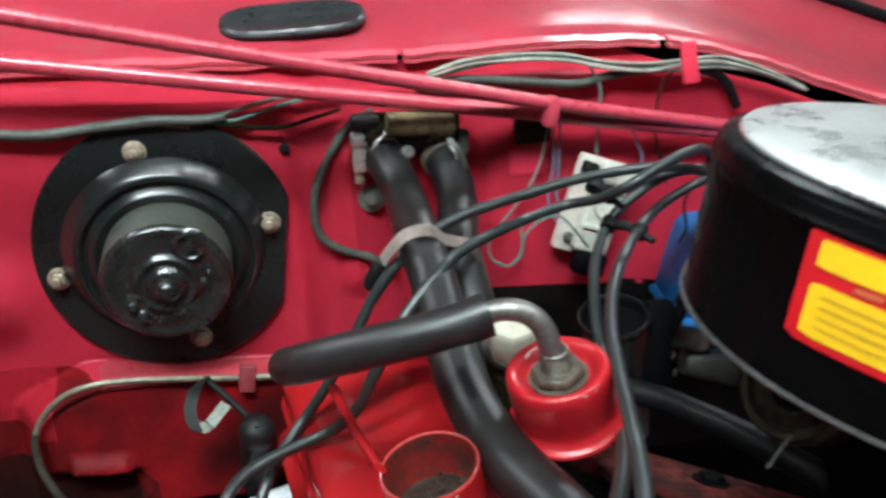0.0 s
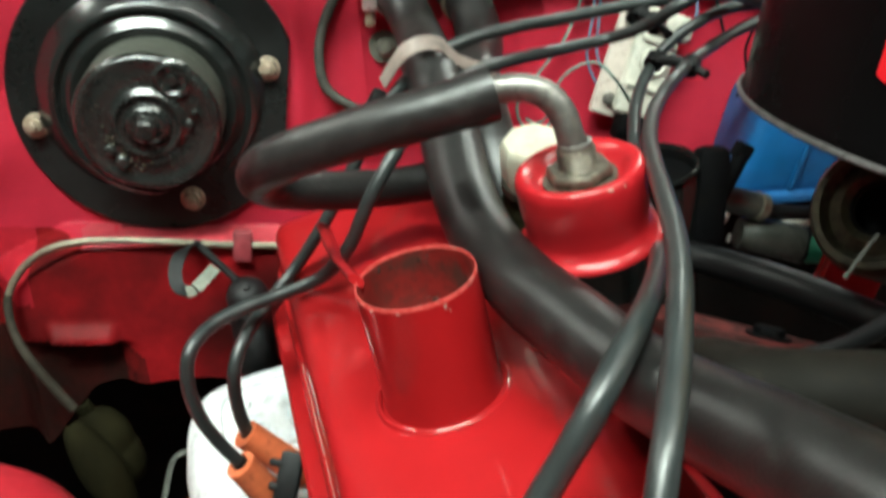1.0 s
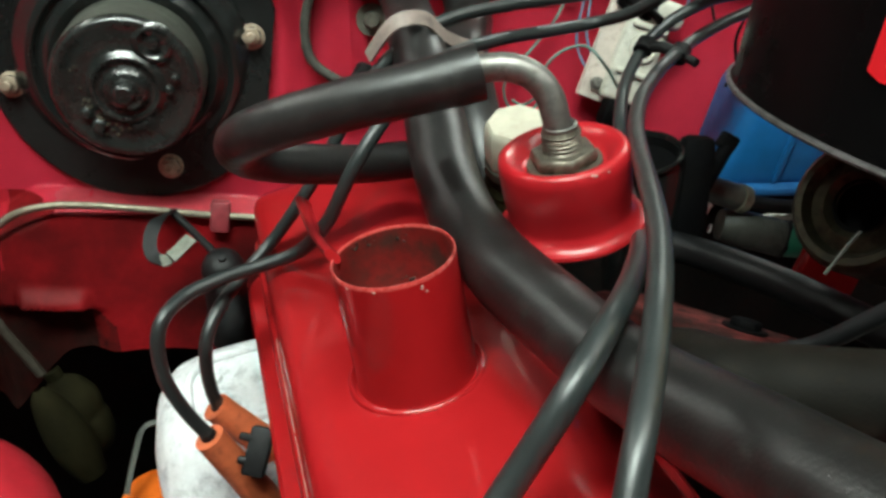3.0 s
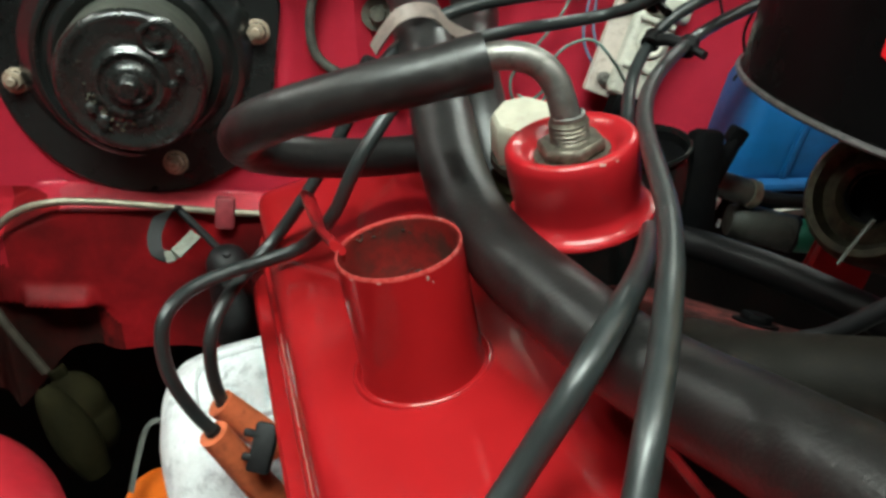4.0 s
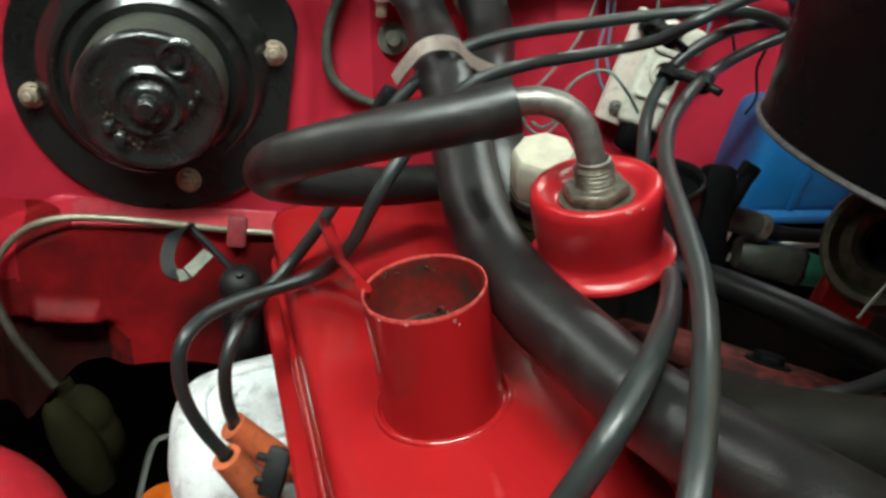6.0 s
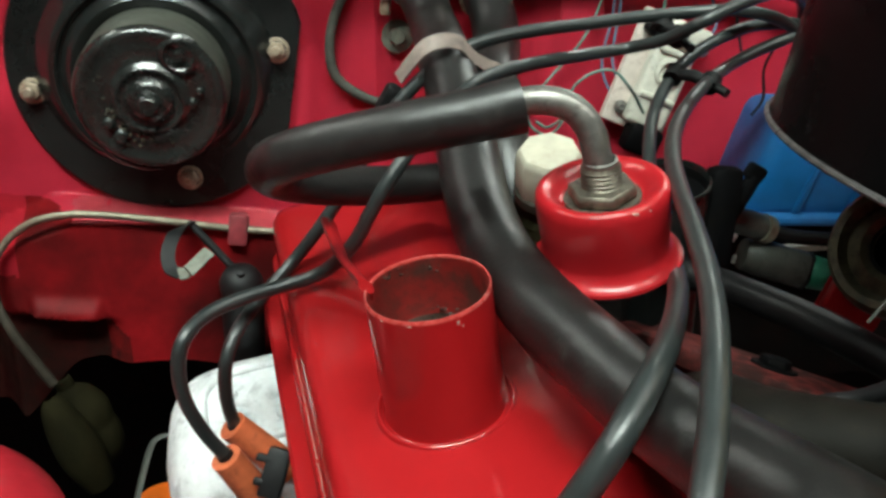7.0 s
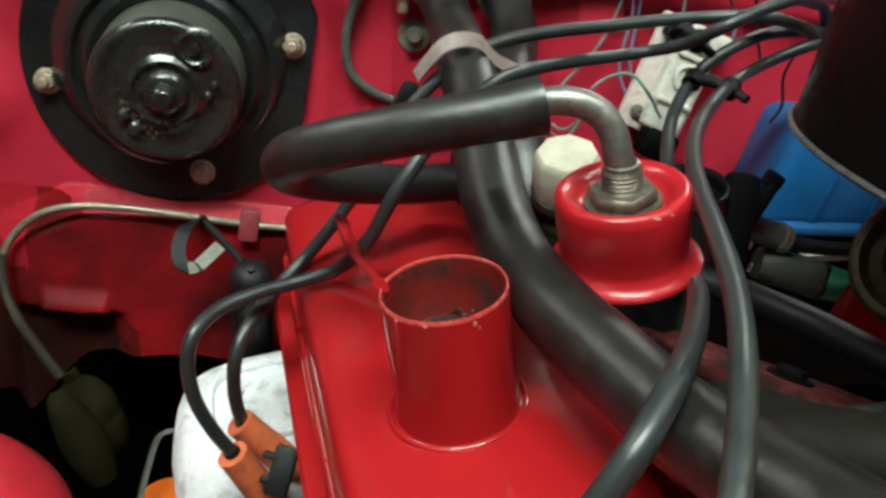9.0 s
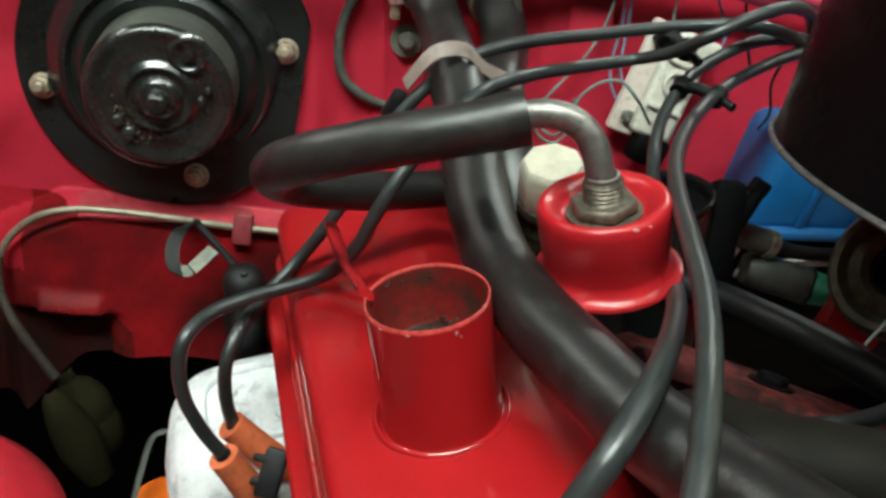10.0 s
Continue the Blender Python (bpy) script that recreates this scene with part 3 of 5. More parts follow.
        block((size, size * random.uniform(0.7, 1.6), size * 0.8), frame_m @ pose(0.004 + r * math.cos(a), 0.009 + r * math.sin(a), 0.0305 + 0.004 * random.random(), random.uniform(-30, 30), random.uniform(-30, 30), random.uniform(0, 180)), size * 0.25, 1, lumps)
    part("oil_sludge", lumps, SLUDGE, cover, "brown-black oily sludge in the neck")
    flakes = bmesh.new()
    for k in range(16):
        a, h = radians(random.gauss(118, 9) if k % 6 else random.gauss(74, 5)), 0.0538 - abs(random.gauss(0, 0.0028))
        size = random.uniform(0.0004, 0.0009) if k % 4 else random.uniform(0.0008, 0.0014)
        block((size, size * random.uniform(0.8, 2.0), 0.0006), frame_m @ pose(0.0228 * math.cos(a), 0.0228 * math.sin(a), max(0.02, h)) @ pose(0, 0, 0, 0, 0, math.degrees(a)) @ pose(0, 0, 0, 0, -90, 0) @ pose(0, 0, 0, 0, 0, random.uniform(0, 180)), 0.0002, 1, flakes)
    part("carbon_flakes", flakes, SLUDGE, cover, "dark carbon flakes inside the neck")
    for deg, h, wide, tall in ((-70, 0.0522, 0.0010, 0.0018), (-66, 0.0500, 0.0006, 0.0012), (-112, 0.0538, 0.0016, 0.0006), (-140, 0.0538, 0.0012, 0.0006)):
        part("paint_chip", block((0.0007, wide, tall), frame_m @ pose(0, 0, 0, 0, 0, deg) @ pose(0.0240, 0, h, random.uniform(-30, 30), 0, 0), 0.0002, 1), CHIP, cover)
    for v0, v1, wide in ((-0.034, 0.024, 0.0004), (0.027, 0.066, 0.0005), (0.068, 0.108, 0.0004), (-0.090, -0.037, 0.0004)):
        worn = [COVER @ Vector((-0.0583 + 0.0004 * noise.noise(Vector((v * 200, 0, 0))), v, -0.0298)) for v in steps(v0, v1, 14)]
        part("worn_edge", ribbon(worn, wide, 0.0006, COVER.to_3x3() @ Vector((1, 0, 0.2))), CHIP, cover, "pale worn line on the rail")
    bail = spline([(0.0224, 0.4357, 0.8916), (0.0263, 0.4112, 0.8924), (0.0297, 0.3858, 0.8981), (0.0346, 0.3476, 0.9120), (0.0378, 0.3219, 0.9220)])
    part("cap_bail", sweep(bail, lambda s: 0.0050 - 0.0012 * s, 12, lambda s: 0.55), COVER_RED, cover, "bent red strip at the neck")
    part("bail_rivet", lathe([(0.0, 0.002), (0.003, 0.0015), (0.0036, 0), (0.0, 0)], axis_frame(bail[2], (-0.2, -0.6, 0.7)), 12), COVER_RED, cover)
    return cover


rocker_cover()


# ---- heater blower ----
def heater_blower():
    blower = thing("heater_blower", "black heater blower motor bolted to the red firewall", "heater blower")
    centre, normal = Vector((-0.084, 0.597, 0.927)), Vector((0.0, -0.9858, 0.1676))
    m = axis_frame(centre + Vector((0.0015, 0.0003, 0.0020)), normal)

    def cut(a, r):
        return min(r, 0.0850 / max(1e-3, math.cos(a + 0.18))) if math.cos(a + 0.18) > 0.5 and r > 0.08 else r

    part("flange_plate", lathe([(0.0945, -0.004), (0.0945, 0.002), (0.0930, 0.0034), (0.0, 0.0034)], m, 72, None, cut), PLATE_BLACK, blower)
    can = axis_frame(centre + Vector((0.001, 0, -0.003)), (0.003, -0.064, -0.001))
    part("raised_ring", lathe([(0.0750, 0.0030), (0.0740, 0.0045), (0.0700, 0.0085), (0.0660, 0.0128), (0.0635, 0.0148), (0.0612, 0.0152), (0.0596, 0.0142), (0.0588, 0.0125), (0.0578, 0.0120),
                           (0.0560, 0.0128), (0.0530, 0.0158), (0.0512, 0.0170), (0.0495, 0.0168), (0.0470, 0.0150), (0.0450, 0.0140)], can, 64), BLACK_ENAMEL, blower)
    part("motor_can", lathe([(0.0455, 0.005), (0.0450, 0.012), (0.0445, 0.048), (0.0440, 0.0495)], can, 64), BLACK_SATIN, blower, "dusty dark grey motor can")
    part("end_cap", lathe([(0.0438, 0.045), (0.0439, 0.0485), (0.0430, 0.0515), (0.0412, 0.0534), (0.0392, 0.0539), (0.0372, 0.0532), (0.0345, 0.0520), (0.0290, 0.0515), (0.0240, 0.0516), (0.0224, 0.0524), (0.0208, 0.0546), (0.0196, 0.0554), (0.0184, 0.0552), (0.0174, 0.0540), (0.0164, 0.0534),
                           (0.0145, 0.0535), (0.0120, 0.0570), (0.0100, 0.0585), (0.0078, 0.0588), (0.0072, 0.0610), (0.0066, 0.0640), (0.0045, 0.0660), (0.0, 0.0664)], can, 56), DIRTY_ENAMEL, blower)
    for x, y, r in ((0.0200, 0.0262, 0.0108),):
        part("dimple", lathe([(r + 0.002, 0.0515), (r, 0.0538), (r - 0.002, 0.0545), (r - 0.0035, 0.053), (0.0035, 0.0522), (0.0030, 0.0560), (0.0, 0.0566)], can @ pose(x, y, 0), 24), DIRTY_ENAMEL, blower)
    for x, y, r in ((-0.0200, -0.0225, 0.0052), (-0.0255, -0.0135, 0.0040), (0.0245, -0.003, 0.0032), (0.0290, 0.004, 0.0024)):
        part("stud", lathe([(r, 0.0515), (r * 0.88, 0.0530), (r * 0.7, 0.0536), (r * 0.6, 0.0555), (0.0, 0.0562)], can @ pose(x, y, 0), 16), DIRTY_ENAMEL, blower)
    for p in ((-0.094, 0.0, 0.999), (-0.071, 0.0, 0.856), (-0.162, 0.0, 0.915), (-0.008, 0.0, 0.937)):
        q = Vector((p[0], 0.597 + LEAN_BACK * (p[2] - 0.927), p[2]))
        f = axis_frame(q, normal)
        bolt = part("bolt", lathe([(0.0084, 0.0030), (0.0082, 0.0046), (0.0062, 0.0052)], f, 24), BOLT_STEEL, blower, "tarnished zinc bolt and washer")
        part("bolt_head", hexagon(0.0064, 0.0062, f @ pose(0, 0, 0.0046, 0, 0, random.uniform(0, 60))), BOLT_STEEL, bolt)
        part("bolt_tip", lathe([(0.0034, 0.0105), (0.0033, 0.0145), (0.0024, 0.0152), (0.0, 0.0152)], f, 14), BOLT_STEEL, bolt)
    crud = bmesh.new()
    for k in range(64):
        if k < 46:
            a, r = radians(random.gauss(222, 14)), abs(random.gauss(0.0245, 0.0045))
        else:
            a, r = radians(random.uniform(150, 330)), random.uniform(0.018, 0.036)
        size = random.uniform(0.0004, 0.0014)
        block((size * 1.5, size * random.uniform(0.8, 2.2), size * 0.7), can @ pose(r * math.cos(a), r * math.sin(a), 0.0523, 0, 0, random.uniform(0, 180)), size * 0.25, 1, crud)
    part("crud_flakes", crud, CRUD, blower, "baked-on olive crud flakes")
    part("name_plate", block((0.024, 0.006, 0.001), m @ pose(0.018, 0.0885, 0.004, 0, 0, -12), 0.0003), BOLT_STEEL, blower, "small bare metal tab on the flange")
    return blower


heater_blower()


# ---- breather cap, elbow and hose ----
CUP_TOP, CUP_AXIS = Vector((0.1293, 0.3342, 0.9552)), Vector((-0.17, -0.03, 0.98))


def breather_cap():
    cap = thing("oil_breather", "red painted oil breather with a bent steel elbow", "oil breather")
    m = axis_frame(CUP_TOP, CUP_AXIS)
    part("shell", lathe([(0.0, -0.0065), (0.0155, -0.0065), (0.0166, -0.0058), (0.0182, -0.0036), (0.0202, -0.0013), (0.0222, -0.0002), (0.0232, 0.0), (0.0242, -0.0002), (0.0255, -0.0014), (0.0261, -0.005),
                             (0.0256, -0.018), (0.0248, -0.0255), (0.0252, -0.0282), (0.0278, -0.0310), (0.0298, -0.0318), (0.0302, -0.0330), (0.0292, -0.0340), (0.0, -0.0340)], m, 64), CUP_RED, cap)
    for deg, r, h, wide, tall in ((-78, 0.0252, -0.0016, 0.0026, 0.0010), (-64, 0.0255, -0.0022, 0.0010, 0.0008), (-52, 0.0292, -0.0322, 0.0024, 0.0007)):
        part("paint_chip", block((0.0008, wide, tall), m @ pose(0, 0, 0, 0, 0, deg) @ pose(r, 0, h, random.uniform(-20, 20), -35, 0), 0.0002, 1), CHIP, cap)
    part("lock_nut", hexagon(0.0138, 0.0052, m @ pose(0, 0, -0.0056, 0, 0, 32), 0.0012), NUT_METAL, cap, "brownish zinc lock nut")
    part("washer", lathe([(0.0150, -0.0066), (0.0150, -0.0053), (0.006, -0.0053)], m, 28), NUT_METAL, cap)
    thread = [(0.0072, -0.003)]
    for k in range(6):
        thread += [(0.0078, -0.002 + k * 0.0018), (0.0070, -0.0011 + k * 0.0018)]
    part("thread", lathe(thread + [(0.0066, 0.0092)], m, 24), NUT_METAL, cap)
    part("collar", lathe([(0.0058, 0.0084), (0.0067, 0.0088), (0.0069, 0.0094), (0.0067, 0.0100), (0.0058, 0.0104)], m, 24), STEEL, cap)
    top = m @ Vector((0, 0, 0.006))
    elbow = spline([top, (0.1262, 0.3343, 0.9670), (0.1239, 0.3368, 0.9752), (0.1191, 0.3397, 0.9817), (0.1117, 0.3421, 0.9853), (0.1024, 0.3440, 0.9857), (0.0920, 0.3448, 0.9830)], 10)
    part("elbow", sweep(elbow, lambda s: 0.0055 + 0.0006 * max(0.0, 1 - s * 6), 20), STEEL, cap, "bent dull steel elbow pipe")
    return cap


breather_cap()


def hose(name, label, points, radius, material, category="hose", flat=None, sides=22, group="", cuff=True):
    h = thing(name, label, category, group)
    line = spline(points, 10)
    part("hose_body", sweep(line, radius, sides, flat), material, h)
    if cuff:
        r = radius(0) if callable(radius) else radius
        part("hose_cuff", sweep(line[:7], lambda s: r * (1.05 - 0.02 * s), sides), material, h)
    return h


hose("breather_hose", "teal-black rubber breather hose doubled back on itself",
     [(0.0984, 0.3448, 0.9839), (0.0793, 0.3448, 0.9799), (0.0585, 0.3486, 0.9749), (0.0372, 0.3565, 0.9677), (0.0193, 0.3642, 0.9608), (0.0079, 0.3717, 0.9545),
      (0.0012, 0.3831, 0.9469), (-0.0012, 0.4001, 0.9362), (0.0046, 0.4156, 0.9255), (0.0212, 0.4289, 0.9165), (0.0438, 0.4438, 0.9080), (0.0652, 0.4556, 0.9026), (0.0903, 0.4621, 0.9010)],
     lambda s: 0.0103 + 0.0005 * math.exp(-((s - 0.03) / 0.03) ** 2), BREATHER, "hose")


# ---- heater hoses ----
hose("heater_hose", "brown-black rubber heater hose running forward past the rocker cover",
     [(0.0726, 0.6327, 0.9819), (0.0783, 0.6090, 0.9809), (0.0851, 0.5868, 0.9724), (0.0901, 0.5553, 0.9597), (0.0877, 0.4881, 0.9603), (0.0896, 0.4546, 0.9493), (0.0903, 0.4170, 0.9351), (0.0906, 0.3807, 0.9238), (0.0944, 0.3468, 0.9175), (0.1020, 0.3108, 0.9165),
      (0.1121, 0.2800, 0.9171), (0.1223, 0.2509, 0.9176), (0.1315, 0.2282, 0.9199), (0.1386, 0.2107, 0.9229), (0.1453, 0.1937, 0.9267), (0.1535, 0.1685, 0.9325), (0.1629, 0.1364, 0.9408)],
     lambda s: 0.0147 + 0.0014 * min(1.0, max(0.0, (s - 0.75) / 0.2)) + 0.0006 * noise.noise(Vector((s * 9, 0, 0))), HOSE, group="heater hoses")
hose("heater_hose", "brown-black rubber heater hose dropping behind the filler cap",
     [(0.1210, 0.6295, 0.9737), (0.1258, 0.6094, 0.9728), (0.1299, 0.5853, 0.9632), (0.1286, 0.5560, 0.9499), (0.1176, 0.5100, 0.9433), (0.1163, 0.4809, 0.9302), (0.1172, 0.4516, 0.9127), (0.1218, 0.4317, 0.8859), (0.1276, 0.4243, 0.8554)],
     0.0148, HOSE, group="heater hoses")
hose("coolant_hose", "brown-black rubber coolant hose coming up behind the heater hose",
     [(0.1603, 0.2989, 0.8605), (0.1537, 0.2790, 0.8853), (0.1527, 0.2580, 0.9030), (0.1566, 0.2394, 0.9116), (0.1639, 0.2269, 0.9174), (0.1800, 0.2085, 0.9265), (0.1989, 0.1807, 0.9420)],
     0.0147, DULL_HOSE)


def hose_strap():
    c = thing("hose_strap", "grimy pinkish metal strap bent over the two heater hoses", "hose strap")
    part("strap_band", ribbon(spline([(0.0617, 0.4686, 0.9564), (0.0670, 0.4651, 0.9650), (0.0743, 0.4625, 0.9739), (0.0828, 0.4627, 0.9770), (0.0929, 0.4667, 0.9744), (0.1010, 0.4715, 0.9654), (0.1101, 0.4783, 0.9588), (0.1202, 0.4822, 0.9533), (0.1245, 0.4818, 0.9463), (0.1272, 0.4800, 0.9382)], 5), 0.0074, 0.0014, (0.05, -0.5, -0.85)), STRAP, c)
    part("strap_lug", block((0.010, 0.012, 0.018), Matrix.Translation((0.0570, 0.4784, 0.9415)) @ pose(0, 0, 0, 0, 30, 0), 0.003), SOFT_BLACK, c, "black rubber lug")
    return c


hose_strap()


def heater_valve():
    v = thing("heater_valve", "dull brass heater valve on the firewall", "heater valve")
    part("valve_body", sweep([Vector((0.086, 0.594, 1.004)), Vector((0.135, 0.596, 0.998))], 0.0088, 18), BRASS, v)
    part("valve_stub", sweep([Vector((0.0757, 0.605, 1.000)), Vector((0.0757, 0.590, 0.993))], 0.0080, 16), DARK_BRASS, v)
    part("valve_stub", sweep([Vector((0.122, 0.608, 0.992)), Vector((0.122, 0.596, 0.985))], 0.0080, 16), DARK_BRASS, v)
    part("valve_lever", ribbon(spline([(0.128, 0.580, 0.992), (0.134, 0.575, 0.985), (0.139, 0.574, 0.972), (0.138, 0.578, 0.958)]), 0.004, 0.0015, (1, 0, 0)), GREY_FIT, v)
    part("screw", lathe([(0.005, 0), (0.005, 0.003), (0.002, 0.0035), (0.0, 0.002)], axis_frame((0.0985, 0.588, 0.983), (0, -0.95, 0.2)), 14), STEEL, v)
    part("back_plate", block((0.074, 0.006, 0.030), pose(0.106, 0.6085, 0.992, -10, 4, 0), 0.003), DARK_BRASS, v, "tarnished dark back plate")
    part("cable_end", block((0.022, 0.014, 0.012), pose(0.070, 0.598, 1.006, -10, 8, 0), 0.004), SOFT_BLACK, v, "black cable end on the valve")
    part("end_lug", block((0.010, 0.010, 0.020), pose(0.1425, 0.600, 0.982, -10, 6, 0), 0.003), GREY_FIT, v)
    return v


heater_valve()


def worm_clamp():
    c = thing("worm_drive_clamp", "bright zinc worm-drive hose clamp on the heater hose", "hose clamp")
    a, b = Vector((0.0783, 0.6090, 0.9809)), Vector((0.0851, 0.5868, 0.9724))
    m = axis_frame(a.lerp(b, 0.25), b - a, (-1, 0, 0))
    part("band", lathe([(0.0150, -0.0045), (0.0160, -0.0045), (0.0160, 0.0045), (0.0150, 0.0045), (0.0150, -0.0045)], m, 36), BRIGHT_ZINC, c)
    s = axis_frame((0.0638, 0.5967, 0.9812), (0.05, -0.12, 1))
    part("screw_housing", block((0.0095, 0.010, 0.020), s @ pose(0, 0, -0.002), 0.0015), BRIGHT_ZINC, c)
    part("screw_head", block((0.0125, 0.011, 0.009), s @ pose(0, 0, 0.013), 0.002), BRIGHT_ZINC, c)
    part("screw_tip", lathe([(0.0036, -0.022), (0.0036, 0.0), (0, 0)], s, 12), BOLT_STEEL, c)
    part("band_tail", ribbon(spline([(0.0712, 0.5950, 0.9847), (0.0767, 0.5957, 0.9926), (0.0843, 0.5961, 0.9971)]), 0.004, 0.0008, (0.5, 0.2, 0.6)), BRIGHT_ZINC, c)
    part("band_tail", ribbon(spline([(0.0715, 0.5802, 0.9896), (0.0760, 0.5773, 0.9968), (0.0832, 0.5785, 1.0017)], 5), 0.0032, 0.0008, (0.5, -0.2, 0.8)), BRIGHT_ZINC, c, "loose bright end of the clamp band")
    return c


worm_clamp()


def wire_clamp():
    c = thing("wire_hose_clamp", "thin bare wire clamp round the heater hose", "hose clamp")
    a, b = Vector((0.1258, 0.6094, 0.9728)), Vector((0.1299, 0.5853, 0.9632))
    m = axis_frame(a.lerp(b, 0.30), b - a, (-1, 0, 0))
    for h in (-0.0022, 0.0022):
        part("wire_ring", lathe([(0.0148, h - 0.0009), (0.0162, h - 0.0009), (0.0162, h + 0.0009), (0.0148, h + 0.0009), (0.0148, h - 0.0009)], m, 32), BOLT_STEEL, c)
    part("wire_ear", block((0.004, 0.006, 0.010), m @ pose(-0.017, 0.004, 0), 0.001), BOLT_STEEL, c)
    part("wire_tail", sweep(spline([(0.1290, 0.5840, 0.9860), (0.1330, 0.5800, 0.9800), (0.1345, 0.5800, 0.9700)], 6), 0.0009, 8), BRIGHT_ZINC, c, "bright bent wire end")
    return c


wire_clamp()


def firewall_bracket():
    b = thing("firewall_bracket", "rusty brown bracket on the firewall under the rods", "bracket")
    m = axis_frame((0.2020, 0.6130, 0.9795), (0, -0.985, 0.17))
    part("bracket_plate", block((0.030, 0.020, 0.006), m, 0.002), SLEEVE, b)
    part("bracket_lip", block((0.030, 0.004, 0.012), m @ pose(0, 0.010, 0.004), 0.0015), SLEEVE, b)
    part("pressed_pad", block((0.030, 0.022, 0.003), axis_frame((0.1985, 0.6146, 0.9545), (0, -0.985, 0.17)), 0.0012), BODY_RED, b, "red painted pad below the bracket")
    return b


firewall_bracket()


def wall_bolt(place, label):
    b = thing("firewall_bolt", label, "bolt", "firewall bolts")
    m = axis_frame(place, (0, -0.985, 0.168))
    part("washer", lathe([(0.0, 0.0), (0.0108, 0.0), (0.0108, 0.0022), (0.004, 0.0028)], m, 24), DIRTY_WASHER, b)
    part("head", hexagon(0.0060, 0.005, m @ pose(0, 0, 0.0022, 0, 0, 15)), DIRTY_WASHER, b)
    return b


wall_bolt((0.071, 0.6085, 0.942), "tarnished bolt and wide washer in the firewall")
plug = thing("firewall_screw", "small black screw in the red firewall", "screw")
part("screw_head", lathe([(0.0, 0.0035), (0.0032, 0.0032), (0.0042, 0.0018), (0.0044, 0.0), (0.0, 0.0)], axis_frame((0.0105, 0.6105, 0.9890), (0, -0.985, 0.168)), 16), SOFT_BLACK, plug)


# ---- ignition leads ----
def ignition_lead(label, points, boot=None, boot_end=None, radius=0.0036):
    lead = thing("ignition_lead", label, "ignition lead", "ignition leads")
    line = spline(points, 9)
    part("cable", sweep(line, radius, 18), RUBBER, lead)
    if boot:
        part("end_sleeve", sweep(line[-7:], radius * 1.10, 16), SOFT_BLACK, lead)
        part("boot_seal", sweep(line[8:11], radius * 1.22, 16), SOFT_BLACK, lead)
        b = spline([boot, (Vector(boot) + Vector(boot_end)) / 2, boot_end], 6)
        part("boot", sweep(b, lambda s: 0.0088 - 0.0005 * math.cos(s * 3), 18), ORANGE, lead, "orange-brown silicone plug boot")
    else:
        part("end_sleeve", sweep(line[:9], 0.0042, 16), SOFT_BLACK, lead)
    return lead


ignition_lead("dark grey rubber ignition lead ending in an orange boot",
              [(-0.0286, 0.3892, 0.7688), (-0.0362, 0.3897, 0.7827), (-0.0445, 0.3889, 0.7992), (-0.0508, 0.3872, 0.8211), (-0.0521, 0.3890, 0.8405), (-0.0483, 0.3945, 0.8539), (-0.0382, 0.4092, 0.8579), (-0.0204, 0.4205, 0.8595), (-0.0007, 0.4266, 0.8617), (0.0184, 0.4262, 0.8686), (0.0340, 0.4179, 0.8879),
               (0.0443, 0.4143, 0.9091), (0.0538, 0.4158, 0.9248), (0.0707, 0.4277, 0.9431), (0.0909, 0.4410, 0.9569), (0.1079, 0.4604, 0.9593), (0.1362, 0.4830, 0.9587), (0.1714, 0.5081, 0.9554), (0.1978, 0.5182, 0.9559),
               (0.2142, 0.5014, 0.9651), (0.2276, 0.4838, 0.9794), (0.2502, 0.4888, 0.9878), (0.2765, 0.5011, 0.9908), (0.3008, 0.5209, 0.9833), (0.3143, 0.5323, 0.9651), (0.3305, 0.5321, 0.9182)],
              (-0.0362, 0.3891, 0.7821), (-0.0122, 0.3933, 0.7277))
ignition_lead("dark grey rubber ignition lead ending in an orange boot",
              [(-0.0257, 0.4098, 0.7758), (-0.0327, 0.4108, 0.7845), (-0.0352, 0.4087, 0.8046), (-0.0329, 0.4068, 0.8281), (-0.0272, 0.4166, 0.8405), (-0.0171, 0.4366, 0.8464), (0.0005, 0.4540, 0.8586), (0.0165, 0.4575, 0.8776), (0.0322, 0.4618, 0.8991), (0.0414, 0.4621, 0.9147),
               (0.0534, 0.4652, 0.9338), (0.0628, 0.4668, 0.9456), (0.0745, 0.4695, 0.9568), (0.0896, 0.4758, 0.9658), (0.1109, 0.4846, 0.9715), (0.1375, 0.4954, 0.9731), (0.1692, 0.5082, 0.9728), (0.2015, 0.5174, 0.9739),
               (0.2321, 0.5190, 0.9758), (0.2564, 0.5131, 0.9782), (0.2794, 0.5165, 0.9743), (0.3042, 0.5260, 0.9639), (0.3316, 0.5393, 0.9418)],
              (-0.0348, 0.4107, 0.7847), (-0.0077, 0.4140, 0.7478))
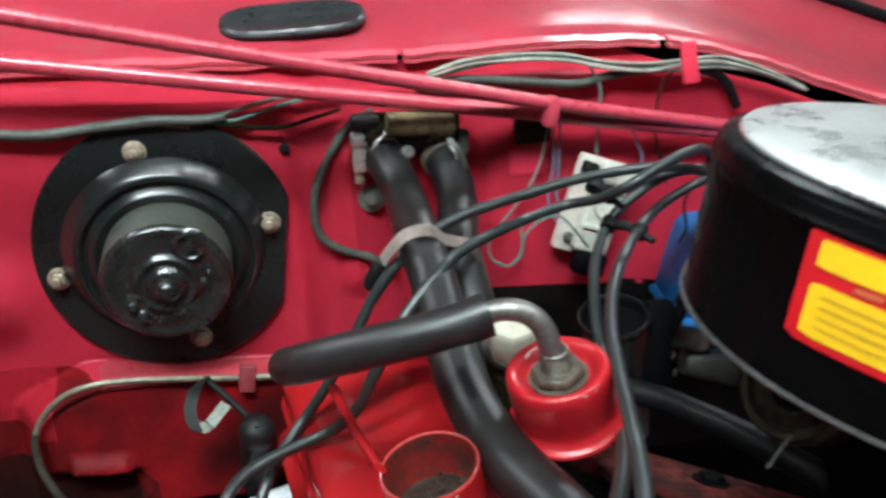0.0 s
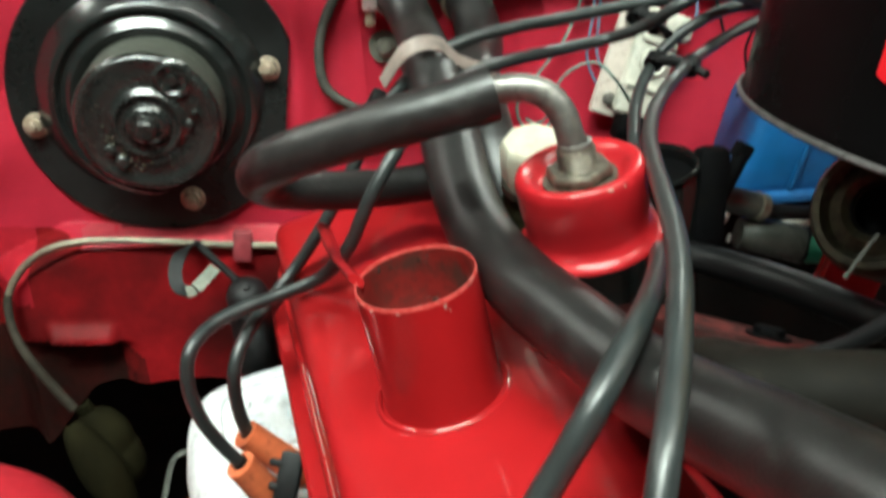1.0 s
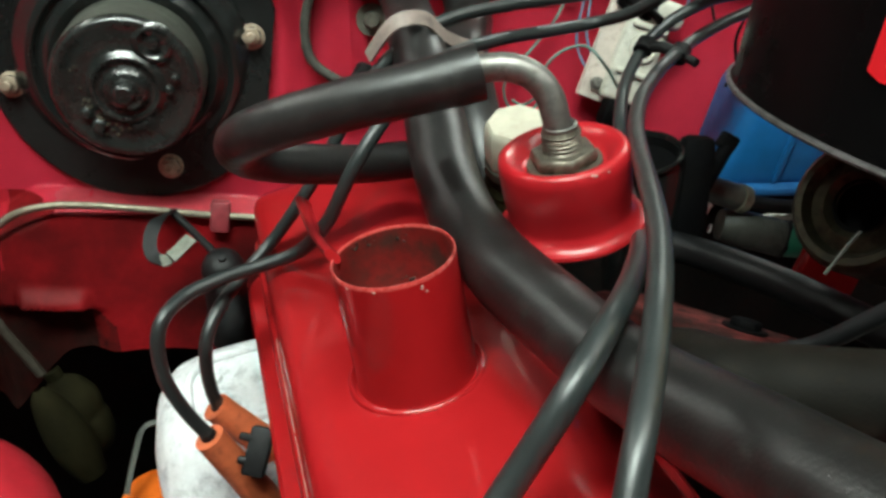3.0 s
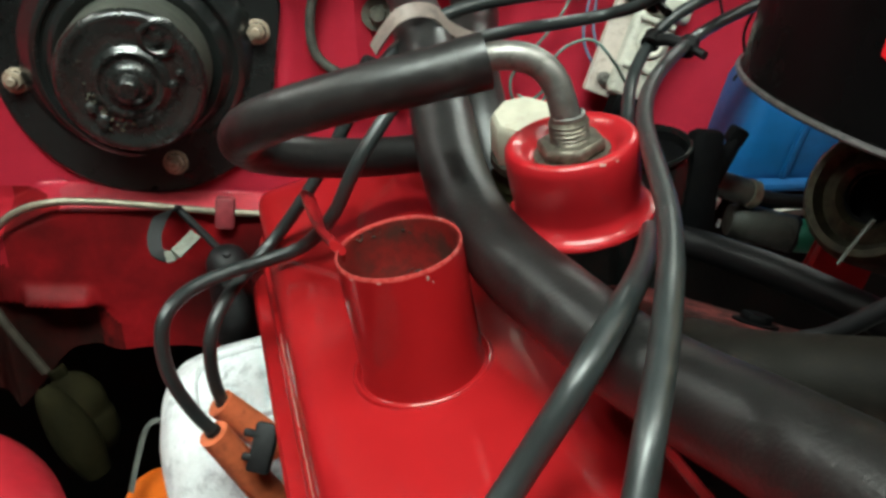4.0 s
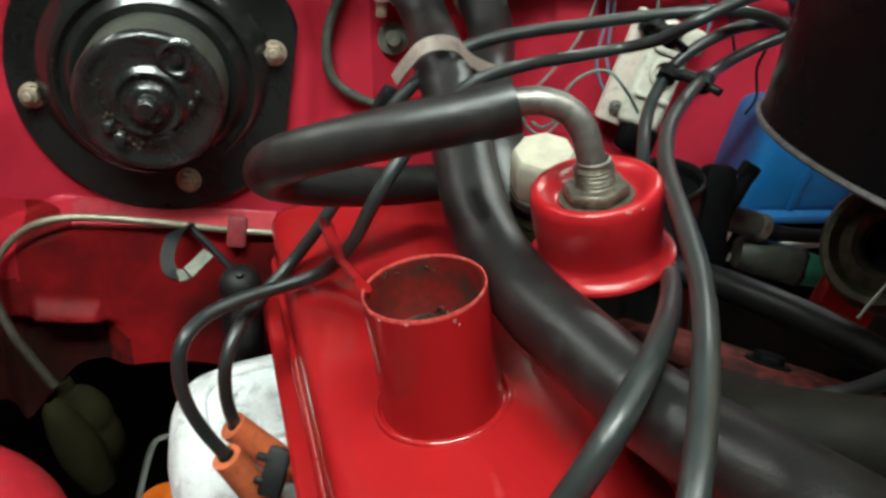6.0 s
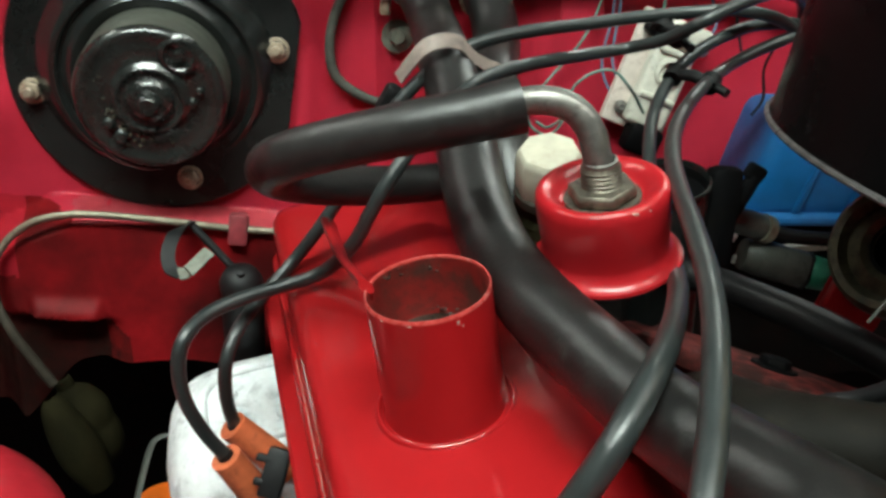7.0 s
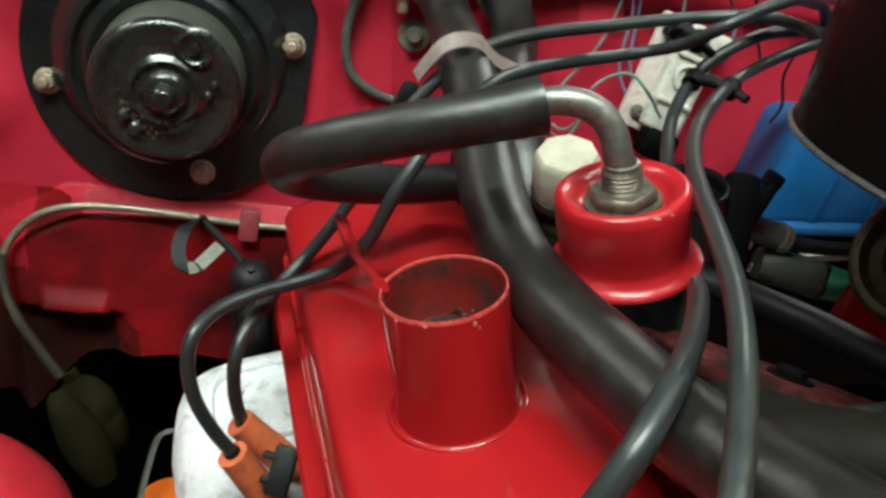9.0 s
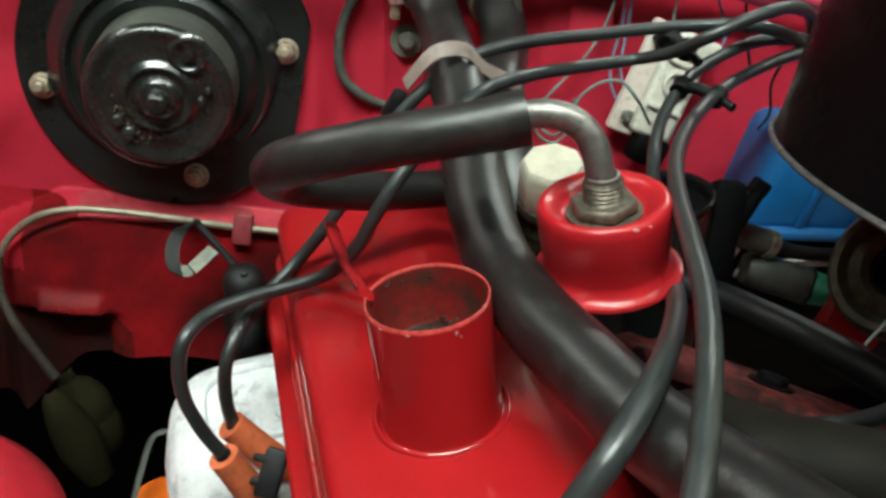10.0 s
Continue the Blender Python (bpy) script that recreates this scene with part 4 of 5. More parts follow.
ignition_lead("dark grey rubber ignition lead passing under the breather cap",
              [(0.3254, 0.5355, 0.9573), (0.3039, 0.5268, 0.9665), (0.2798, 0.5279, 0.9653), (0.2554, 0.5182, 0.9610), (0.2339, 0.5113, 0.9507), (0.2192, 0.5021, 0.9377), (0.2054, 0.4809, 0.9267), (0.1929, 0.4475, 0.9171), (0.1836, 0.4104, 0.9058),
               (0.1730, 0.3614, 0.9083), (0.1551, 0.3101, 0.9248), (0.1438, 0.2834, 0.9303), (0.1309, 0.2581, 0.9356), (0.1199, 0.2406, 0.937), (0.1106, 0.2293, 0.9333), (0.1035, 0.2218, 0.9286), (0.0967, 0.2179, 0.92), (0.0834, 0.2126, 0.9014), (0.0635, 0.2005, 0.8794)],
              radius=lambda s: 0.0036 + 0.0011 * min(1.0, max(0.0, (s - 0.5) / 0.3)))
ignition_lead("dark grey rubber ignition lead arching down towards the front",
              [(0.3329, 0.5433, 0.9587), (0.3046, 0.5245, 0.9595), (0.2787, 0.5189, 0.9520), (0.2516, 0.5018, 0.9463), (0.2183, 0.4596, 0.9459), (0.1910, 0.4142, 0.9470), (0.1704, 0.3666, 0.9513), (0.1574, 0.3268, 0.9556), (0.1464, 0.2880, 0.9602),
               (0.1375, 0.2559, 0.9625), (0.1287, 0.2301, 0.9642), (0.1198, 0.2079, 0.9647), (0.1132, 0.1925, 0.9624), (0.1072, 0.1796, 0.9596), (0.1006, 0.1663, 0.9543), (0.0941, 0.1537, 0.9418)])


def lead_clip(place, hint, label):
    c = thing("lead_clip", label, "lead clip", "lead clips")
    m = axis_frame(place, (-0.1, -0.75, 0.6), hint)
    part("clip_body", block((0.026, 0.012, 0.008), m, 0.0015), SOFT_BLACK, c)
    part("clip_tooth", block((0.004, 0.010, 0.006), m @ pose(0.006, 0.0065, 0.001), 0.001), SOFT_BLACK, c)
    part("clip_tooth", block((0.004, 0.006, 0.006), m @ pose(-0.006, 0.0065, 0.001), 0.001), SOFT_BLACK, c)
    return c


lead_clip((-0.0115, 0.3847, 0.7729), (0.3, 0.6, 0.7), "black plastic clip between the plug boots")


def lead_spacer(a, b, label):
    c = thing("lead_spacer", label, "lead clip", "lead spacers")
    a, b = Vector(a), Vector(b)
    w = (b - a).normalized()
    for p in (a, b):
        part("ring", lathe([(0.0036, -0.004), (0.0056, -0.004), (0.0056, 0.004), (0.0036, 0.004), (0.0036, -0.004)], axis_frame(p, (0.5, 0.6, 0.4)), 16), SOFT_BLACK, c)
    part("bridge", sweep([a, a.lerp(b, 0.5) + Vector((0, 0, 0.002)), b], 0.0035, 10), SOFT_BLACK, c)
    part("tail", sweep([b, b + w * 0.010 + Vector((0, -0.003, -0.003))], 0.0026, 10), SOFT_BLACK, c)
    return c


lead_spacer((0.2241, 0.5043, 0.9438), (0.2376, 0.4848, 0.9446), "black plastic spacer holding two ignition leads")
lead_spacer((0.2176, 0.5175, 0.9682), (0.2231, 0.5036, 0.9662), "black plastic spacer holding two ignition leads")


# ---- distributor and coil side ----
def relay_block():
    r = thing("regulator_box", "off-white bakelite regulator box with wires on the firewall", "regulator box")
    m = axis_frame((0.2470, 0.5925, 0.9165), (0.0, -0.985, 0.17), (0.36, 0.1, 0.92))
    part("base_plate", block((0.080, 0.048, 0.008), m @ pose(0, 0, -0.003), 0.0025), BASE_PLATE, r, "grubby pinkish base plate")
    part("standoff", block((0.020, 0.020, 0.012), m @ pose(0, 0, -0.012), 0.002), SOFT_BLACK, r)
    part("cover", block((0.060, 0.030, 0.012), m @ pose(-0.006, -0.004, 0.006), 0.0045, 3), OFF_WHITE, r)
    part("moulded_ring", lathe([(0.0105, 0.0115), (0.0098, 0.0140), (0.0080, 0.0145), (0.0066, 0.0132), (0.0060, 0.0122), (0.0, 0.0120)], m @ pose(0.004, -0.005, 0), 28), OFF_WHITE, r, "ring moulded into the cover")
    part("moulded_rib", block((0.004, 0.026, 0.004), m @ pose(-0.014, -0.004, 0.0125), 0.0015), OFF_WHITE, r)
    part("moulded_rib", block((0.004, 0.026, 0.004), m @ pose(0.018, -0.004, 0.0125), 0.0015), OFF_WHITE, r)
    part("top_connector", block((0.018, 0.034, 0.016), m @ pose(0.030, -0.008, 0.008), 0.005, 3), OFF_WHITE, r, "white connector at the top")
    part("terminal", block((0.010, 0.012, 0.010), m @ pose(0.030, 0.016, 0.006), 0.002), SOFT_BLACK, r, "black wire terminal")
    part("terminal", block((0.020, 0.026, 0.018), m @ pose(-0.044, -0.008, 0.006), 0.004), GREASE, r, "black wire terminal")
    part("screw", lathe([(0.0045, 0), (0.0045, 0.003), (0.002, 0.0038), (0, 0.003)], m @ pose(-0.028, 0.014, 0.001), 16), STEEL, r)
    return r


relay_block()


def wire(label, points, material, radius=0.0010, group="loose wires"):
    return tagged(link_mesh("wire", sweep(spline(points, 7), radius, 8), material), label, "wire", group)


wire("thin grey wire looping down the firewall", [(0.2143, 0.6097, 0.9868), (0.2081, 0.6055, 0.9623), (0.1959, 0.6013, 0.9379), (0.1748, 0.5973, 0.9142), (0.1606, 0.5946, 0.8982), (0.1619, 0.5919, 0.8826), (0.1750, 0.5907, 0.8752), (0.1860, 0.5926, 0.8865), (0.1878, 0.5960, 0.9062)], PALE_WIRE)
wire("thin blue wire down the firewall", [(0.2186, 0.6092, 0.9843), (0.2166, 0.6039, 0.9530), (0.2112, 0.5996, 0.9277), (0.2150, 0.5966, 0.9099), (0.2280, 0.5933, 0.8907)], BLUE_WIRE)
wire("thin blue wire down the firewall", [(0.2239, 0.6092, 0.9839), (0.2210, 0.6038, 0.9526), (0.2183, 0.5995, 0.9270), (0.2249, 0.5960, 0.9066), (0.2334, 0.5925, 0.8856)], BLUE_WIRE)
wire("thin pale green wire bowed over the regulator box", [(0.1588, 0.5622, 0.8958), (0.1649, 0.5548, 0.8947), (0.1741, 0.5503, 0.9042), (0.1776, 0.5500, 0.9213), (0.1892, 0.5498, 0.9314), (0.2040, 0.5507, 0.9323), (0.2144, 0.5435, 0.9217), (0.2249, 0.5452, 0.9060)], PALE_WIRE)
wire("thin black wire down the firewall", [(0.3234, 0.6148, 1.0170), (0.3098, 0.6132, 1.0077), (0.3038, 0.6097, 0.9873), (0.3038, 0.6054, 0.9619), (0.3121, 0.5994, 0.9262)], SOFT_BLACK)
wire("thin pale wire behind the brace rods", [(0.2498, 0.6161, 1.0248), (0.2573, 0.6132, 1.0079), (0.2554, 0.6090, 0.9832), (0.2526, 0.6048, 0.9581), (0.2531, 0.6018, 0.9408)], PALE_WIRE)
wire("thin blue wire behind the brace rods", [(0.2779, 0.6091, 0.9833), (0.2868, 0.6057, 0.9634), (0.2912, 0.6031, 0.9480), (0.2842, 0.6006, 0.9334)], BLUE_WIRE)
wire("thin black wire by the air cleaner", [(0.3000, 0.5362, 0.9498), (0.2952, 0.5345, 0.9359), (0.2953, 0.5288, 0.9194), (0.2893, 0.5281, 0.9084)], SOFT_BLACK)


# ---- loom along the firewall ----
def loom(label, points, radius, material, group="looms"):
    return tagged(link_mesh("wiring_loom", sweep(spline(points, 8), lambda s: radius * (1 + 0.14 * noise.noise(Vector((s * 40, radius * 900, 0)))), 12), material), label, "wiring loom", group)


loom("dusty grey taped wiring loom across the firewall", [(-0.2391, 0.6093, 1.0322), (-0.1852, 0.6077, 1.0227), (-0.1501, 0.6069, 1.0185), (-0.1134, 0.6071, 1.0198), (-0.0762, 0.6072, 1.0203), (-0.0463, 0.6068, 1.0177), (-0.0272, 0.6069, 1.0184)], 0.0042, LOOM_TAPE)
wire("pale green wire fanning out of the loom", [(-0.0501, 0.6069, 1.0180), (-0.0238, 0.6063, 1.0150), (0.0001, 0.6072, 1.0198), (0.0281, 0.6177, 1.0223), (0.0564, 0.6180, 1.0239)], PALE_WIRE, 0.0016)
wire("grey wire fanning out of the loom", [(-0.0500, 0.6070, 1.0188), (-0.0268, 0.6073, 1.0206), (0.0008, 0.6082, 1.0259), (0.0327, 0.6186, 1.0278)], GREY_WIRE, 0.0017)
wire("olive wire fanning out of the loom", [(-0.0502, 0.6067, 1.0173), (-0.0204, 0.6056, 1.0109), (0.0102, 0.6049, 1.0067), (0.0345, 0.6153, 1.0080), (0.0552, 0.6160, 1.0122)], OLIVE, 0.0017)
loom("worn grey-black cable looping from the heater valve", [(0.0793, 0.6153, 1.0082), (0.0601, 0.6139, 0.9999), (0.0428, 0.6104, 0.9793), (0.0307, 0.6068, 0.9580), (0.0260, 0.6034, 0.9378), (0.0289, 0.6001, 0.9185), (0.0443, 0.5978, 0.9053), (0.0648, 0.5964, 0.8969), (0.0809, 0.5943, 0.8845)], 0.0034, LOOM_TAPE)
for k, (dx, dy, r) in enumerate(((0, 0, 0.0018), (6, -7, 0.0014), (-8, 7, 0.0013), (3, 12, 0.0012), (5, 4, 0.0011))):
    strand = [(0.1221, 0.6170, 1.0300), (0.1516, 0.6179, 1.0355), (0.1855, 0.6183, 1.0377), (0.2239, 0.6177, 1.0340), (0.2586, 0.6162, 1.0253), (0.2940, 0.6152, 1.0197), (0.3257, 0.6152, 1.0197), (0.3577, 0.6150, 1.0180), (0.3953, 0.6129, 1.0059), (0.4293, 0.6101, 0.9895)]
    strand = [Vector(p) + Vector((dx * 0.0004, -0.0015 * k, 0.0015 - dy * 0.00022 + 0.0036 * noise.noise(Vector((i * 0.63, k * 3.1, 0))))) for i, p in enumerate(strand)]
    wire("grey wire of the bundle under the scuttle seam", strand, PALE_WIRE if k == 2 else GREY_WIRE, r, "wires under the seam")
loom("taped black loom behind the brace rods", [(0.1136, 0.6177, 1.0224), (0.1472, 0.6181, 1.0244), (0.1809, 0.6174, 1.0205), (0.2152, 0.6165, 1.0154), (0.2414, 0.6160, 1.0124), (0.2636, 0.6166, 1.0156), (0.3085, 0.6172, 1.0190)], 0.0036, LOOM_TAPE)
loom("taped black loom behind the air cleaner", [(0.3358, 0.6166, 1.0156), (0.3544, 0.6156, 1.0096), (0.3662, 0.6138, 0.9994), (0.3746, 0.6107, 0.9808)], 0.0040, SOFT_BLACK)


# ---- red brace rods ----
def brace_rods():
    r = thing("brace_rods", "pair of red painted steel brace rods joined by a clip", "brace rods")
    part("rod", sweep([Vector((-0.42, 0.594, 1.126)), Vector((0.40, 0.600, 0.9565))], 0.0056, 16), ROD_RED, r)
    part("rod", sweep([Vector((-0.42, 0.4604, 1.204)), Vector((0.2, 0.5885, 1.0097)), Vector((0.30, 0.595, 0.985)), Vector((0.375, 0.5985, 0.9668)), Vector((0.385, 0.599, 0.9645))], lambda s: 0.0052 if s < 0.9 else 0.0030, 16), ROD_RED, r)
    part("rod_clip", block((0.011, 0.016, 0.024), pose(0.2095, 0.590, 1.001, -8, 12, 0), 0.004), ROD_RED, r)
    return r


brace_rods()


def scuttle_plug():
    g = thing("scuttle_plug", "black oval rubber plug in the scuttle panel", "rubber plug")
    c, q = scuttle_at(0.030, 0.051), scuttle_at(0.030, 0.076)
    m = axis_frame(c, (0, -(q - c).z, (q - c).y))
    bm = bmesh.new()
    rings = []
    for wide, deep, h in ((0.056, 0.033, 0.0), (0.056, 0.033, 0.004), (0.0535, 0.0305, 0.0065), (0.050, 0.027, 0.0062), (0.047, 0.024, 0.0042), (0.020, 0.010, 0.0046)):
        rings.append([bm.verts.new(m @ Vector((wide * math.copysign(abs(math.cos(a)) ** 0.62, math.cos(a)), deep * math.copysign(abs(math.sin(a)) ** 0.62, math.sin(a)), h)))
                      for a in (2 * math.pi * k / 48 for k in range(48))])
    for a, b in zip(rings, rings[1:]):
        for k in range(48):
            bm.faces.new((a[k], a[(k + 1) % 48], b[(k + 1) % 48], b[k]))
    bm.faces.new(rings[-1])
    part("plug_body", bm, PLUG_RUBBER, g)
    part("plug_lip", sweep([m @ Vector((0.0555 * math.copysign(abs(math.cos(a)) ** 0.62, math.cos(a)), 0.0325 * math.copysign(abs(math.sin(a)) ** 0.62, math.sin(a)), 0.0035)) for a in (2 * math.pi * k / 60 for k in range(61))], 0.0022, 8), PLUG_RUBBER, g, "thick rubber lip of the plug")
    return g


scuttle_plug()


# ---- air cleaner ----
AIR_R, AIR_BASE, AIR_TOP = 0.141, -0.0514, 0.0321
AIR_FRAME = axis_frame((0.3473, 0.3134, 1.0), (0.1547, 0.0342, 1.0))


def air_cleaner():
    a = thing("air_cleaner", "round black air cleaner with a bright metal lid and sticker", "air cleaner")
    m = AIR_FRAME
    part("housing", lathe([(0.05, AIR_BASE - 0.004), (AIR_R - 0.004, AIR_BASE - 0.002), (AIR_R + 0.0006, AIR_BASE), (AIR_R + 0.0010, AIR_BASE + 0.002), (AIR_R, AIR_BASE + 0.004), (AIR_R, AIR_TOP - 0.012)], m, 96), AIR_BLACK, a)
    # grey instead of black: the bead's thin highlight is in its colour
    part("bottom_bead", lathe([(AIR_R - 0.001, AIR_BASE - 0.0012), (AIR_R + 0.0020, AIR_BASE - 0.0006), (AIR_R + 0.0026, AIR_BASE + 0.0004), (AIR_R + 0.0022, AIR_BASE + 0.0014), (AIR_R + 0.0004, AIR_BASE + 0.0020)], m, 96), BEAD_HIGHLIGHT, a, "bottom bead coloured grey for its highlight")
    part("top_bead", lathe([(AIR_R, AIR_TOP - 0.012), (AIR_R + 0.0012, AIR_TOP - 0.010), (AIR_R + 0.0012, AIR_TOP - 0.0085), (AIR_R, AIR_TOP - 0.007), (AIR_R - 0.0006, AIR_TOP - 0.002), (AIR_R - 0.0022, AIR_TOP + 0.0004),
                            (AIR_R - 0.0050, AIR_TOP + 0.0014), (AIR_R - 0.0105, AIR_TOP + 0.0030)], m, 96), AIR_BLACK, a)
    part("lid", lathe([(AIR_R - 0.0108, AIR_TOP + 0.0028), (AIR_R - 0.0098, AIR_TOP + 0.0042), (AIR_R - 0.0108, AIR_TOP + 0.0054), (AIR_R - 0.014, AIR_TOP + 0.0060), (AIR_R - 0.05, AIR_TOP + 0.0066), (0.02, AIR_TOP + 0.007), (0.0, AIR_TOP + 0.007)], m, 96), CHROME, a, "bright satin metal lid")
    part("neck", lathe([(0.05, AIR_BASE - 0.003), (0.046, AIR_BASE - 0.05), (0.046, AIR_BASE - 0.12)], m, 40), GREASE, a)

    def decal(name, a0, a1, z0, z1, lift, mat, parent, label=""):
        bm = bmesh.new()
        cut, n = 0.045 * (z1 - z0), 28
        outline = []
        for i in range(n + 1):
            t = a0 + (a1 - a0) * i / n
            edge = cut if i in (0, n) else 0
            outline.append((t, z0 + edge, z1 - edge))
        low = [bm.verts.new(m @ Vector(((AIR_R + lift) * math.cos(t), (AIR_R + lift) * math.sin(t), zl))) for t, zl, zh in outline]
        high = [bm.verts.new(m @ Vector(((AIR_R + lift) * math.cos(t), (AIR_R + lift) * math.sin(t), zh))) for t, zl, zh in outline]
        for i in range(n):
            bm.faces.new((low[i], low[i + 1], high[i + 1], high[i]))
        return part(name, bm, mat, parent, label)

    t0, t1 = radians(STICK0), radians(STICK1)
    z0, z1 = STICKZ0, STICKZ1
    border = decal("sticker", t0, t1, z0, z1, 0.0006, LABEL_RED, a, "red and yellow printed sticker")
    h = z1 - z0
    decal("sticker_panel", t0 + 0.045, t1 - 0.045, z0 + 0.08 * h, z0 + 0.55 * h, 0.0012, LABEL_YELLOW, border)
    decal("sticker_panel", t0 + 0.045, t1 - 0.045, z0 + 0.68 * h, z0 + 0.92 * h, 0.0012, LABEL_YELLOW, border)
    for k in range(6):
        decal("print_bar", t0 + 0.17 + 0.13 * k, t0 + 0.25 + 0.13 * k, z0 + 0.595 * h, z0 + 0.645 * h, 0.0012, ORANGE, border)
    for k in range(4):
        decal("print_bar", t0 + 0.09, t1 - 0.10 - 0.05 * k, z0 + (0.17 + 0.09 * k) * h, z0 + (0.190 + 0.09 * k) * h, 0.0016, DULL_YELLOW, border)
    return a


STICK0, STICK1, STICKZ0, STICKZ1 = 195.3, 256.0, -0.0255, 0.0232
air_cleaner()


# ---- washer tank and the dark corner below the air cleaner ----
def washer_tank():
    w = thing("washer_tank", "blue plastic washer tank on the inner wing", "washer tank")
    m = pose(0.374, 0.561, 0.866, 0, 0, -6) @ Matrix(((1, 0, 0.24, 0), (0, 1, 0, 0), (0, 0, 1, 0), (0, 0, 0, 1)))
    part("tank_body", block((0.130, 0.070, 0.070), m, 0.010, 3), BLUE, w)
    for x in (-0.028, 0.008, 0.040):
        part("rib", block((0.005, 0.006, 0.058), m @ pose(x, -0.0355, 0), 0.002), BLUE, w)
    part("foot_lip", block((0.138, 0.078, 0.007), m @ pose(0, -0.004, -0.033), 0.003), BLUE, w)
    tab = part("strap_tab", sweep(spline([(0.2540, 0.4640, 0.8700), (0.2572, 0.4649, 0.8767), (0.2624, 0.4663, 0.8867), (0.2660, 0.4676, 0.8941)]), 0.0046, 12), GREASE, w, "black rubber strap tab")
    part("tab_head", block((0.011, 0.008, 0.010), axis_frame((0.2664, 0.4684, 0.8958), (0.5, 0.1, 0.85)), 0.002), GREASE, tab)
    return w


washer_tank()


def ignition_coil():
    c = thing("ignition_coil", "black cylindrical ignition coil", "ignition coil")
    m = axis_frame((0.213, 0.463, 0.893), (-0.12, -0.10, 1))
    part("coil_body", lathe([(0.0222, -0.001), (0.0232, -0.004), (0.0232, -0.10), (0.0, -0.10)], m, 48), BLACK_ENAMEL, c)
    part("coil_rim", lathe([(0.0226, 0.0), (0.0238, 0.001), (0.0240, 0.003), (0.0233, 0.0040), (0.0224, 0.0036), (0.0214, 0.001)], m, 48), BLACK_ENAMEL, c)
    part("coil_top", lathe([(0.0214, 0.001), (0.0200, -0.004), (0.0, -0.005)], m, 36), GREASE, c)
    part("coil_bracket", block((0.020, 0.014, 0.060), Matrix.Translation((0.2423, 0.4554, 0.8743)) @ pose(0, 0, 0, -15, 6, 0), 0.005), GREASE, c, "black steel coil bracket")
    return c


ignition_coil()


def fuel_fitting():
    f = thing("fuel_fitting", "dirty grey fuel hose fittings beside the engine", "fuel fitting")
    part("elbow_body", sweep(spline([(0.2500, 0.4790, 0.8675), (0.2584, 0.4804, 0.8635), (0.2735, 0.4828, 0.8569), (0.2893, 0.4860, 0.8498)]), lambda s: 0.0076 + 0.0010 * s, 18), GREY_FIT, f)
    part("collar", sweep([Vector((0.2873, 0.4847, 0.8510)), Vector((0.2925, 0.4852, 0.8486))], 0.0092, 20), PIPE_METAL, f, "dull metal collar")
    part("pipe", sweep(spline([(0.2910, 0.4851, 0.8486), (0.3111, 0.4824, 0.8442), (0.3356, 0.4814, 0.8419), (0.3700, 0.4800, 0.8400)]), 0.0046, 14), SOFT_BLACK, f, "black rubber pipe")
    part("filter_body", sweep(spline([(0.2800, 0.4880, 0.8310), (0.2898, 0.4860, 0.8291), (0.3057, 0.4818, 0.8253), (0.3190, 0.4783, 0.8220)]), lambda s: 0.0100 + 0.0020 * min(1.0, s * 3), 24), GREY_FIT, f)
    part("filter_band", sweep([Vector((0.3180, 0.4786, 0.8223)), Vector((0.3204, 0.4779, 0.8217))], 0.0124, 24), SOFT_BLACK, f, "black band round the filter")
    part("filter_end", sweep(spline([(0.3200, 0.4780, 0.8219), (0.3258, 0.4721, 0.8228), (0.3327, 0.4660, 0.8239)]), lambda s: 0.0113 - 0.0020 * s, 24), GREEN, f, "green plastic end")
    part("tie_strip", ribbon(spline([(0.3130, 0.4990, 0.8268), (0.3323, 0.4971, 0.8279), (0.3500, 0.4958, 0.8296)]), 0.0062, 0.002, (0.1, -0.4, 0.9)), OFF_WHITE, f, "white plastic strip")
    part("bright_pin", sweep(spline([(0.2578, 0.4614, 0.8603), (0.2542, 0.4593, 0.8556), (0.2513, 0.4571, 0.8509)]), 0.0021, 10), BRIGHT_ZINC, f, "small bright pin")
    part("bright_pin", sweep([Vector((0.2578, 0.4553, 0.8492)), Vector((0.2557, 0.4533, 0.8451))], 0.0012, 8), STEEL, f)
    return f


fuel_fitting()


def carburettor():
    c = thing("carburettor", "dull metal carburettor throat under the air cleaner", "carburettor")
    m = axis_frame((0.2531, 0.3223, 0.9259), (-0.80, -0.35, 0.45))
    part("throat", lathe([(0.010, 0.0), (0.014, 0.004), (0.020, 0.002), (0.0225, 0.006), (0.0255, 0.006), (0.0275, 0.004), (0.0285, 0.0), (0.0285, -0.05)], m, 40), DARK_BRASS, c)
    part("disc", lathe([(0.0, -0.006), (0.0150, -0.004), (0.0135, 0.002), (0.010, 0.001)], m, 32), GREASE, c)
    return c


carburettor()


def red_cap():
    c = thing("red_plastic_cap", "small red plastic cap beside the fuel filter", "cap")
    m = axis_frame((0.3230, 0.4300, 0.8270), (-0.20, -0.80, 0.55), (0.82, -0.35, -0.42))
    part("cap_body", block((0.032, 0.022, 0.014), m, 0.003), COVER_RED, c)
    part("cap_skirt", block((0.034, 0.024, 0.004), m @ pose(0, 0, -0.008), 0.0015), COVER_RED, c)
    return c


red_cap()


